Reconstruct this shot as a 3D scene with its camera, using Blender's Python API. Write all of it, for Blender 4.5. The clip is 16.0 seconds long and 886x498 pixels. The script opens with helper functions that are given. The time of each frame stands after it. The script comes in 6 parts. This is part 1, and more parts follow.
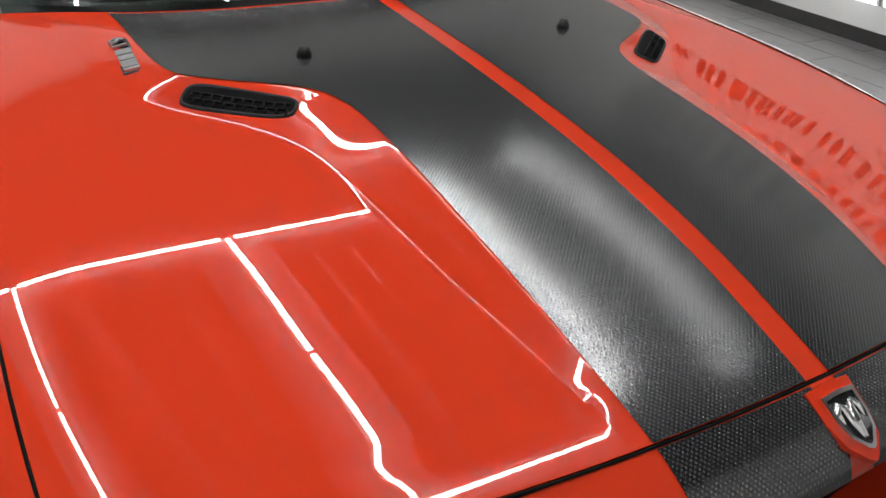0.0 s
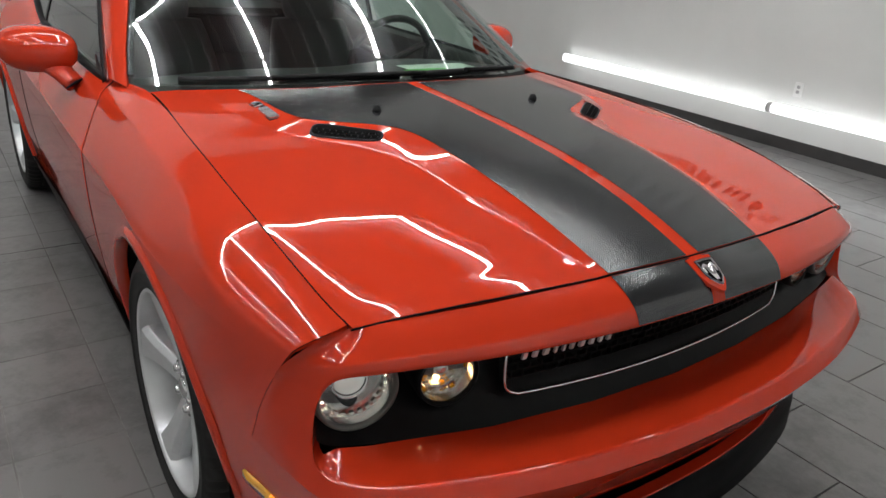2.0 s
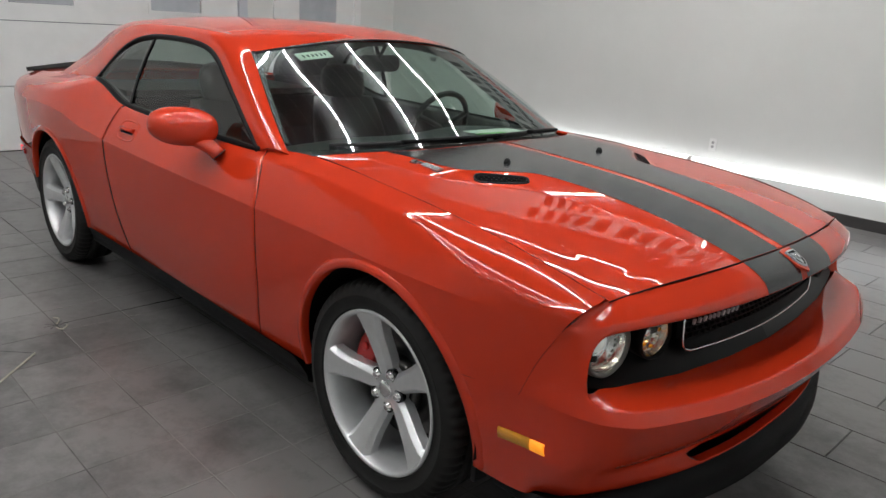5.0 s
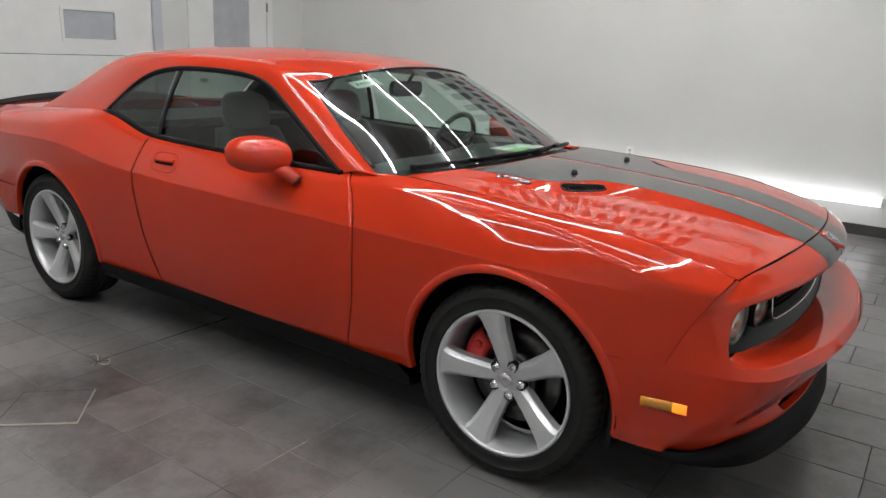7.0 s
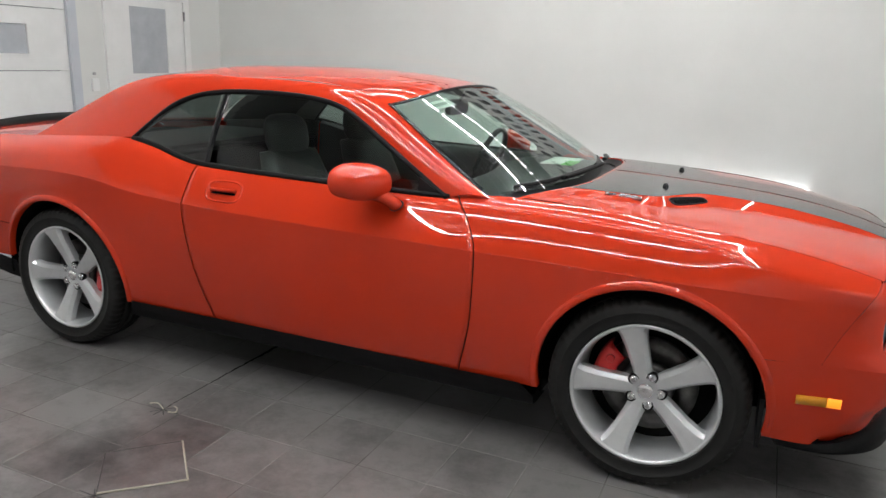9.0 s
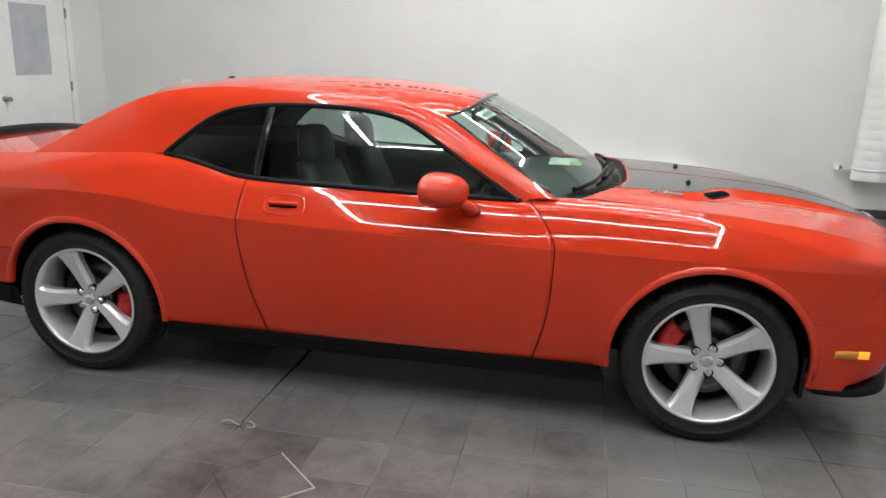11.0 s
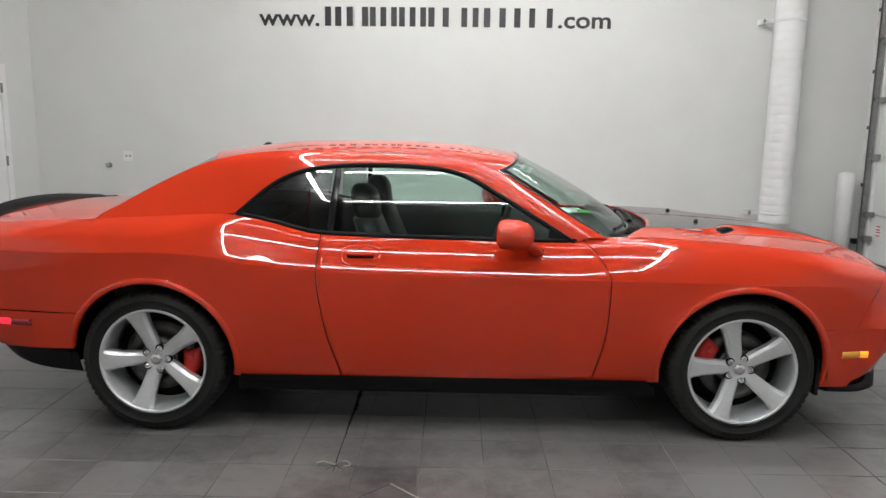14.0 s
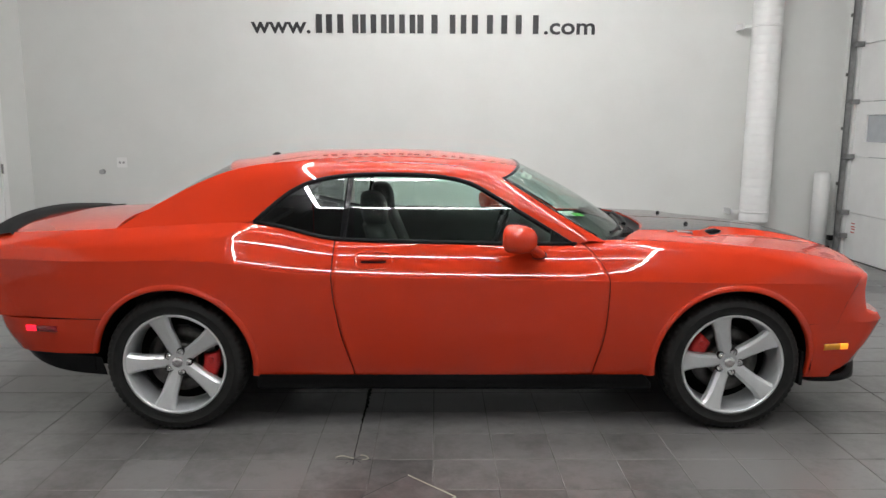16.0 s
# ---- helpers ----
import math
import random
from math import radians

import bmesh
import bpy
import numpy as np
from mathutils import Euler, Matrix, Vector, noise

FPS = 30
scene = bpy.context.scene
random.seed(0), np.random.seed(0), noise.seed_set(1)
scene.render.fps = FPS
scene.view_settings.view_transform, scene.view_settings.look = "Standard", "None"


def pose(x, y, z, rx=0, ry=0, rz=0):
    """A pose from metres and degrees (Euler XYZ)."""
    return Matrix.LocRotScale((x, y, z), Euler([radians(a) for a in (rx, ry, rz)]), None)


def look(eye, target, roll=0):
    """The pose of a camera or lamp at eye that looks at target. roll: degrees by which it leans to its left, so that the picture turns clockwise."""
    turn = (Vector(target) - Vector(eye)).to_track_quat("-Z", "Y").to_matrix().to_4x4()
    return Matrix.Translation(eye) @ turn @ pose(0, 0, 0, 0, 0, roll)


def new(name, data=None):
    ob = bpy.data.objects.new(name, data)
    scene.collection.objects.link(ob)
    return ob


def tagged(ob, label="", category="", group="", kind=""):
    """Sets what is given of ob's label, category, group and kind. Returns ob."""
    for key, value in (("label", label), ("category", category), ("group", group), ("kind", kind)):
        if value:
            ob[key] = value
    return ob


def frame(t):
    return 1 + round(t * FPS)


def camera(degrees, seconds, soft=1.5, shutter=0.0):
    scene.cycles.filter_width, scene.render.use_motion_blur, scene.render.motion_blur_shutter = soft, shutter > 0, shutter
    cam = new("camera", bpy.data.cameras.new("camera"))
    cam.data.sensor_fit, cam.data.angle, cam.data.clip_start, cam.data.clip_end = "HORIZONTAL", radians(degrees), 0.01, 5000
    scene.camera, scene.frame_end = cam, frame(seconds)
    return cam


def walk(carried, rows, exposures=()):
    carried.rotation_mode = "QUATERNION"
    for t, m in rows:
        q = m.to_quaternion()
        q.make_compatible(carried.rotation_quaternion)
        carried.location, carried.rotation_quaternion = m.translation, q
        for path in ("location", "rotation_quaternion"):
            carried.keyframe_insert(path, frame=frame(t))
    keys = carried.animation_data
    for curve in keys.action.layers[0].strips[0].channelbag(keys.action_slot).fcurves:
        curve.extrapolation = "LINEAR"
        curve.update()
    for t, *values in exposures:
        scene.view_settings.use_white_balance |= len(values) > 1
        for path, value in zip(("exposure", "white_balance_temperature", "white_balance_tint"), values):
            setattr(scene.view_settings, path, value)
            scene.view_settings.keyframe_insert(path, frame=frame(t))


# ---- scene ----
cam = camera(62.2, 16.0)
PATH = [
    (0, (2.590, -0.717, 1.452), (1.163, 0.176, 0.376), 4.2),
    (0.5, (2.704, -0.872, 1.471), (1.206, 0.070, 0.540), 3.8),
    (1, (2.843, -1.046, 1.478), (1.327, -0.043, 0.643), 4.1),
    (1.5, (2.983, -1.157, 1.478), (1.479, -0.108, 0.681), 4.5),
    (2, (3.137, -1.288, 1.488), (1.649, -0.205, 0.705), 4.4),
    (2.5, (3.296, -1.475, 1.519), (1.815, -0.349, 0.785), 4.2),
    (3, (3.36, -1.627, 1.52), (1.873, -0.456, 0.877), 4.0),
    (3.5, (3.309, -1.714, 1.471), (1.838, -0.515, 0.839), 4.0),
    (4, (3.212, -1.868, 1.458), (1.767, -0.634, 0.835), 3.6),
    (4.5, (3.156, -2.027, 1.467), (1.75, -0.741, 0.858), 3.4),
    (5, (3.077, -2.248, 1.489), (1.722, -0.898, 0.904), 3.6),
    (7.5, (2.426, -3.097, 1.488), (1.412, -1.452, 0.975), 2.3),
    (8, (2.182, -3.168, 1.48), (1.239, -1.479, 0.974), 2.1),
    (8.5, (1.966, -3.284, 1.495), (1.09, -1.558, 0.991), 1.9),
    (9, (1.776, -3.463, 1.528), (1.0, -1.69, 1.026), 1.9),
    (11.3, (0.758, -4.008, 1.597), (0.459, -2.096, 1.092), 1.6),
    (11.5, (0.682, -4.037, 1.573), (0.414, -2.119, 1.075), 1.4),
    (12, (0.474, -4.129, 1.513), (0.276, -2.193, 1.051), 1.2),
    (12.5, (0.309, -4.296, 1.541), (0.166, -2.353, 1.091), 1.1),
    (13, (0.201, -4.475, 1.575), (0.104, -2.52, 1.165), 0.9),
    (13.5, (0.121, -4.502, 1.575), (0.057, -2.533, 1.231), 0.8),
    (14, (0.042, -4.435, 1.548), (0.007, -2.462, 1.22), 0.7),
    (14.5, (-0.014, -4.506, 1.569), (-0.03, -2.533, 1.244), 0.5),
    (15, (-0.054, -4.621, 1.586), (-0.058, -2.647, 1.26), 0.4),
    (15.5, (-0.088, -4.683, 1.607), (-0.08, -2.71, 1.279), 0.3),
    (16, (-0.102, -4.638, 1.606), (-0.082, -2.665, 1.277), 0.2),
]
walk(cam, [(t, look(eye, target, roll)) for t, eye, target, roll in PATH], [(0, 0.08), (0.5, 0.06), (1, 0.05), (2, 0.07), (3, 0.09), (3.5, -0.08), (4, -0.15), (5, 0.10), (7.5, 0.20), (8.5, 0.24), (9, 0.50), (11.3, 0.64), (12.5, 0.62), (14, 0.48), (16, 0.48)])

# ---- world and light ----
world = bpy.data.worlds.new("world")
scene.world = world
world.use_nodes = True
world.node_tree.nodes["Background"].inputs[0].default_value = (0.75, 0.8, 0.85, 1)
world.node_tree.nodes["Background"].inputs[1].default_value = 0.15
scene.view_settings.exposure = 0.0

# the room: car on the axis y = 0, nose to +x
WALL_N, WALL_S, WALL_W, WALL_E, CEIL = 4.72, -8.6, -5.2, 5.0, 4.5


# ---- materials ----
def mat(name, color=(0.8, 0.8, 0.8), rough=0.5, metal=0.0, coat=0.0, spec=0.5):
    m = bpy.data.materials.new(name)
    m.use_nodes = True
    b = m.node_tree.nodes["Principled BSDF"]
    b.inputs["Base Color"].default_value = (*color, 1)
    b.inputs["Roughness"].default_value = rough
    b.inputs["Metallic"].default_value = metal
    b.inputs["Coat Weight"].default_value = coat
    b.inputs["Coat Roughness"].default_value = 0.02
    b.inputs["Specular IOR Level"].default_value = spec
    return m


def nd(m, kind, **inputs):
    n = m.node_tree.nodes.new(kind)
    for k, v in inputs.items():
        n.inputs[k.replace("_", " ")].default_value = v
    return n


def link(m, a, ai, b, bi):
    m.node_tree.links.new(a.outputs[ai], b.inputs[bi])


def vary(m, c1, c2, scale=3.0, detail=6.0, bump=0.0, bscale=200.0, rough=None):
    """Colour between c1 and c2 by noise in object space, fine bump, and varied roughness."""
    b = m.node_tree.nodes["Principled BSDF"]
    tc = nd(m, "ShaderNodeTexCoord")
    nz = nd(m, "ShaderNodeTexNoise", Scale=scale, Detail=detail, Roughness=0.62)
    link(m, tc, "Object", nz, "Vector")
    rp = nd(m, "ShaderNodeValToRGB")
    rp.color_ramp.elements[0].color, rp.color_ramp.elements[1].color = (*c1, 1), (*c2, 1)
    rp.color_ramp.elements[0].position, rp.color_ramp.elements[1].position = 0.3, 0.72
    link(m, nz, "Fac", rp, "Fac")
    link(m, rp, "Color", b, "Base Color")
    if rough:
        mr = nd(m, "ShaderNodeMapRange")
        mr.inputs["To Min"].default_value, mr.inputs["To Max"].default_value = rough
        link(m, nz, "Fac", mr, "Value")
        link(m, mr, "Result", b, "Roughness")
    if bump:
        nb = nd(m, "ShaderNodeTexNoise", Scale=bscale, Detail=3.0)
        link(m, tc, "Object", nb, "Vector")
        bp = nd(m, "ShaderNodeBump", Strength=bump, Distance=0.002)
        link(m, nb, "Fac", bp, "Height")
        link(m, bp, "Normal", b, "Normal")
    return m


def glow(name, color, strength):
    m = mat(name, color, 0.4)
    b = m.node_tree.nodes["Principled BSDF"]
    b.inputs["Emission Color"].default_value = (*color, 1)
    b.inputs["Emission Strength"].default_value = strength
    return m


def glass(name, color, rough=0.0, f0=0.08):
    """Thin tinted sheet: clear through, with a real glass gloss on both sides."""
    m = bpy.data.materials.new(name)
    m.use_nodes = True
    nt = m.node_tree
    nt.nodes.clear()
    out = nt.nodes.new("ShaderNodeOutputMaterial")
    mix = nt.nodes.new("ShaderNodeMixShader")
    tr = nt.nodes.new("ShaderNodeBsdfTransparent")
    gl = nt.nodes.new("ShaderNodeBsdfGlossy")
    lw = nt.nodes.new("ShaderNodeLayerWeight")
    pw = nt.nodes.new("ShaderNodeMath")
    sc = nt.nodes.new("ShaderNodeMath")
    tr.inputs["Color"].default_value = (*color, 1)
    gl.inputs["Roughness"].default_value = rough
    lw.inputs["Blend"].default_value = 0.5
    pw.operation, pw.inputs[1].default_value = "POWER", 5.0
    sc.operation, sc.inputs[1].default_value, sc.inputs[2].default_value = "MULTIPLY_ADD", 1 - f0, f0
    nt.links.new(lw.outputs["Facing"], pw.inputs[0])
    nt.links.new(pw.outputs[0], sc.inputs[0])
    nt.links.new(sc.outputs[0], mix.inputs[0])
    nt.links.new(tr.outputs[0], mix.inputs[1])
    nt.links.new(gl.outputs[0], mix.inputs[2])
    nt.links.new(mix.outputs[0], out.inputs[0])
    return m


PAINT = vary(mat("orange_red_car_paint", (0.56, 0.045, 0.015), 0.6, 0.0, 1.0, 0.0), (0.53, 0.0345, 0.0103), (0.55, 0.036, 0.011), 3, 2)
PAINT.node_tree.nodes["Principled BSDF"].inputs["Coat Roughness"].default_value = 0.004
PAINT.node_tree.nodes["Principled BSDF"].inputs["Coat IOR"].default_value = 1.52
RECESS = vary(mat("black_fascia_plastic", rough=0.3, spec=0.15), (0.004, 0.004, 0.0045), (0.008, 0.008, 0.008), 10, 4)
BLACK = mat("black_plastic", (0.006, 0.006, 0.0065), 0.45, 0.0, 0.0, 0.25)
GLOSSBLACK = mat("gloss_black", (0.008, 0.008, 0.009), 0.12)
SATIN = vary(mat("satin_black_trim", rough=0.5, spec=0.1), (0.005, 0.005, 0.0055), (0.009, 0.009, 0.0095), 8, 4, 0.15, 600)
DARK = mat("dark_cavity", (0.004, 0.004, 0.004), 0.9, 0.0, 0.0, 0.1)
SILVER = mat("satin_silver", (0.6, 0.6, 0.6), 0.3, 0.4)
CHROME = mat("chrome", (0.85, 0.85, 0.86), 0.06, 1.0)
ALLOY = vary(mat("silver_alloy", rough=0.34, metal=0.55, coat=0.3), (0.64, 0.65, 0.66), (0.70, 0.71, 0.72), 20, 3)
STEEL = vary(mat("brake_steel", rough=0.35, metal=1.0), (0.08, 0.078, 0.075), (0.15, 0.145, 0.14), 25, 4)
RUBBER = vary(mat("tyre_rubber", rough=0.6, spec=0.28), (0.009, 0.009, 0.009), (0.017, 0.0165, 0.016), 12, 5, 0.2, 500)
CALIPER = mat("red_caliper", (0.55, 0.012, 0.012), 0.3, 0.0, 0.6)
LEATHER = vary(mat("dark_leather", rough=0.45), (0.018, 0.019, 0.019), (0.030, 0.030, 0.0295), 10, 5, 0.3, 300)
DOORCARD = vary(mat("grey_door_card", rough=0.55), (0.055, 0.058, 0.056), (0.08, 0.083, 0.08), 10, 5, 0.3, 300)
HEADLINER = vary(mat("headliner", rough=0.9), (0.13, 0.135, 0.13), (0.17, 0.175, 0.17), 30, 4)
WINDSHIELD = glass("windshield_glass", (0.74, 0.87, 0.81), f0=0.15)
SIDEGLASS = glass("side_glass", (0.74, 0.87, 0.81), f0=0.09)
DARKGLASS = glass("tinted_rear_glass", (0.36, 0.41, 0.39), f0=0.09)
LENS = glass("clear_lens", (0.95, 0.96, 0.97), f0=0.05)
AMBER = glow("amber_lens_lit", (1.0, 0.33, 0.02), 0.6)
AMBERDIM = mat("amber_lens", (0.75, 0.3, 0.01), 0.15, 0.0, 1.0)
REDLENS = mat("red_lens", (0.25, 0.004, 0.008), 0.12, 0.0, 1.0)
REDLIT = glow("red_lens_lit", (1.0, 0.012, 0.035), 1.1)
TUBE = glow("led_tube", (0.98, 0.985, 0.98), 51.0)
WALLTUBE = glow("wall_led_tube", (0.96, 0.98, 1.0), 2.3)
WALLPAINT = vary(mat("white_wall_paint", rough=0.8, spec=0.2), (0.67, 0.675, 0.655), (0.71, 0.715, 0.695), 1.5, 5, 0.12, 250)
WHITE = vary(mat("white_enamel", rough=0.35), (0.76, 0.76, 0.75), (0.82, 0.82, 0.81), 4, 4, 0.05, 120)
CEILING = vary(mat("grey_metal_ceiling", rough=0.4), (0.20, 0.205, 0.21), (0.27, 0.275, 0.28), 2, 4)
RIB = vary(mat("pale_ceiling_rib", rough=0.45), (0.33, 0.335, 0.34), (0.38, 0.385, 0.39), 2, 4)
BASEB = vary(mat("dark_rubber_base", rough=0.4), (0.035, 0.034, 0.034), (0.055, 0.053, 0.052), 6, 4)
LETTER = mat("black_lettering", (0.018, 0.018, 0.02), 0.5)
GALV = vary(mat("galvanised_track", rough=0.45, metal=0.8), (0.22, 0.22, 0.22), (0.36, 0.36, 0.36), 14, 5)
FROST = vary(mat("grey_window_pane", rough=0.25), (0.42, 0.44, 0.47), (0.5, 0.52, 0.55), 5, 3)
GREYPL = mat("grey_plastic", (0.35, 0.35, 0.35), 0.5)


# ---- mesh helpers ----
def cr(P, n):
    """Catmull-Rom through the knots P (first axis), n steps between neighbours."""
    P = np.asarray(P, float)
    k = len(P)
    if k == 2:
        t = np.linspace(0, 1, n + 1).reshape(-1, *([1] * (P.ndim - 1)))
        return P[0] * (1 - t) + P[1] * t
    T = np.empty_like(P)
    T[1:-1] = (P[2:] - P[:-2]) / 2
    T[0], T[-1] = 2 * (P[1] - P[0]) - T[1], 2 * (P[-1] - P[-2]) - T[-2]
    T[0], T[-1] = (T[0] + (P[1] - P[0])) / 2, (T[-1] + (P[-1] - P[-2])) / 2
    out = []
    for i in range(k - 1):
        t = np.arange(n if i < k - 2 else n + 1) / n
        t = t.reshape(-1, *([1] * (P.ndim - 1)))
        out.append((2 * t**3 - 3 * t**2 + 1) * P[i] + (t**3 - 2 * t**2 + t) * T[i] + (3 * t**2 - 2 * t**3) * P[i + 1] + (t**3 - t**2) * T[i + 1])
    return np.concatenate(out)


def fn(*knots):
    """A smooth function through (x, value) knots, without overshoot (monotone pieces)."""
    K = np.array(sorted(knots), float)
    X, Y = K[:, 0], K[:, 1]
    h, d = np.diff(X), np.diff(Y) / np.diff(X)
    m = np.zeros(len(X))
    m[0], m[-1] = d[0], d[-1]
    for i in range(1, len(X) - 1):
        if d[i - 1] * d[i] > 0:
            w1, w2 = 2 * h[i] + h[i - 1], h[i] + 2 * h[i - 1]
            m[i] = (w1 + w2) / (w1 / d[i - 1] + w2 / d[i])

    def f(x):
        x = np.clip(np.asarray(x, float), X[0], X[-1])
        i = np.clip(np.searchsorted(X, x) - 1, 0, len(X) - 2)
        t = (x - X[i]) / h[i]
        return (2 * t**3 - 3 * t**2 + 1) * Y[i] + (t**3 - 2 * t**2 + t) * h[i] * m[i] + (3 * t**2 - 2 * t**3) * Y[i + 1] + (t**3 - t**2) * h[i] * m[i + 1]

    return f


def soft(f, a, b, sigma=0.05):
    """The function f on a..b with its kinks rounded off."""
    h = 0.005
    X = np.arange(a - 4 * sigma, b + 4 * sigma, h)
    Y = np.where(X < a, 2 * f(a) - f(2 * a - X), np.where(X > b, 2 * f(b) - f(2 * b - X), f(X)))
    g = np.exp(-0.5 * (np.arange(-3 * sigma, 3 * sigma + h / 2, h) / sigma) ** 2)
    n = len(g) // 2
    Z = np.convolve(np.pad(Y, n, mode="edge"), g / g.sum(), "valid")
    return lambda x: np.interp(x, X, Z[:len(X)])


def fair(A, n=10):
    """Points along a line, evened out; the ends stay."""
    A = np.array(A, float)
    for _ in range(n):
        A[1:-1] = 0.5 * A[1:-1] + 0.25 * (A[:-2] + A[2:])
    return A


def lattice(G, r, c):
    """A point of the grid G at fractional row r and column c."""
    i, j = min(int(r), G.shape[0] - 2), min(int(c), G.shape[1] - 2)
    u, v = r - i, c - j
    return (G[i, j] * (1 - u) + G[i + 1, j] * u) * (1 - v) + (G[i, j + 1] * (1 - u) + G[i + 1, j + 1] * u) * v


def slotted(bm, G, cols, top, low, side, nr=16):
    """The skin G with a slot between the row curves top(c) and low(c), mirrored to the side."""
    last = G.shape[0] - 1
    sheet(bm, np.array([[lattice(G, t * top(c), c) for c in cols] for t in np.linspace(0, 1, nr)]) * (1, side, 1))
    sheet(bm, np.array([[lattice(G, low(c) + t * (last - low(c)), c) for c in cols] for t in np.linspace(0, 1, nr)]) * (1, side, 1))


def slot_curve(level, mid, ca, ce, power=2.6):
    """Row of a slot's edge at column c: level up to ca, closing on mid in a round end at ce."""
    return lambda c: mid if c >= ce else mid + (level - mid) * (1 - max(0.0, (c - ca) / (ce - ca)) ** power) ** (1 / power)


def sheet(bm, A, skip=None):
    """Faces over a grid of points A[u, v]."""
    nu, nv = A.shape[:2]
    V = [[bm.verts.new(A[i, j]) for j in range(nv)] for i in range(nu)]
    for i in range(nu - 1):
        for j in range(nv - 1):
            if skip is not None and skip(A[i:i + 2, j:j + 2].mean((0, 1))):
                continue
            f = bm.faces.new((V[i][j], V[i + 1][j], V[i + 1][j + 1], V[i][j + 1]))
            f.smooth = True


def half(row, n):
    """A row that starts on the centre line and is mirrored there, so that it crosses it square."""
    full = cr([(x, -y, z) for x, y, z in row[:0:-1]] + list(row), n)
    return full[n * (len(row) - 1):]


def loft(rows, nu=6, nv=6):
    """Grid through guide rows of 3D knots (the rows' knots answer to each other)."""
    return cr(np.array([cr(r, nu) for r in rows]), nv)


def outward(bm, c=(0, 0, 0.55), sign=1):
    bm.normal_update()
    c = Vector(c)
    s = sum((f.calc_center_median() - c).dot(f.normal) * f.calc_area() for f in bm.faces)
    if s * sign < 0:
        bmesh.ops.reverse_faces(bm, faces=bm.faces[:])


def empty(name, label, category, group="", loc=(0, 0, 0), kind=""):
    e = new(name)
    e.location = loc
    return tagged(e, label, category, group, kind)


def part(name, bm, material, parent=None, label="", thick=0.0, bevel=0.0, smooth=False):
    me = bpy.data.meshes.new(name)
    if smooth:
        for f in bm.faces:
            f.smooth = True
    bm.to_mesh(me)
    bm.free()
    for m in material if isinstance(material, (list, tuple)) else (material,):
        me.materials.append(m)
    ob = new(name, me)
    if parent is not None:
        ob.parent = parent
    if label:
        ob["label"] = label
    if thick:
        mod = ob.modifiers.new("thickness", "SOLIDIFY")
        mod.thickness, mod.offset = thick, -1
        if name == "door":
            mod = ob.modifiers.new("crisp_rim", "WEIGHTED_NORMAL")
            mod.weight = 90
        elif thick > 0.008:
            mod = ob.modifiers.new("crisp_rim", "EDGE_SPLIT")
            mod.split_angle = radians(48)
    if bevel:
        mod = ob.modifiers.new("edge", "BEVEL")
        mod.width, mod.segments, mod.limit_method, mod.angle_limit = bevel, 2, "ANGLE", radians(35)
    return ob


def box(bm, x0, x1, y0, y1, z0, z1):
    v = [bm.verts.new((x, y, z)) for z in (z0, z1) for y in (y0, y1) for x in (x0, x1)]
    for q in ((0, 2, 3, 1), (4, 5, 7, 6), (0, 1, 5, 4), (2, 6, 7, 3), (0, 4, 6, 2), (1, 3, 7, 5)):
        bm.faces.new([v[i] for i in q])


def prism(bm, outline, axis, a, b):
    """A closed outline (2D points) pushed along an axis from a to b. x: outline in y, z; y: in x, z; z: in x, y."""
    def put(p, h):
        return {"x": (h, p[0], p[1]), "y": (p[0], h, p[1]), "z": (p[0], p[1], h)}[axis]
    lo, hi = [bm.verts.new(put(p, a)) for p in outline], [bm.verts.new(put(p, b)) for p in outline]
    n = len(outline)
    bm.faces.new(lo[::-1])
    bm.faces.new(hi)
    for i in range(n):
        bm.faces.new((lo[i], lo[(i + 1) % n], hi[(i + 1) % n], hi[i]))
    bmesh.ops.recalc_face_normals(bm, faces=bm.faces[:])


def lathe(bm, profile, n=48, axis="y", c=(0, 0, 0), smooth=True, closed=False, caps=(True, True)):
    """Profile of (radius, along) turned round an axis through c."""
    rings = []
    for r, h in profile:
        ring = []
        for i in range(n):
            a = 2 * math.pi * i / n
            p = {"y": (r * math.cos(a), h, r * math.sin(a)), "x": (h, r * math.cos(a), r * math.sin(a)), "z": (r * math.cos(a), r * math.sin(a), h)}[axis]
            ring.append(bm.verts.new(Vector(c) + Vector(p)))
        rings.append(ring)
    if closed:
        rings.append(rings[0])
    for A, B in zip(rings, rings[1:]):
        for i in range(n):
            f = bm.faces.new((A[i], A[(i + 1) % n], B[(i + 1) % n], B[i]))
            f.smooth = smooth
    if not closed:
        for ring, cap in zip((rings[0], rings[-1]), caps):
            if cap:
                bm.faces.new(ring)
    bmesh.ops.recalc_face_normals(bm, faces=bm.faces[:])


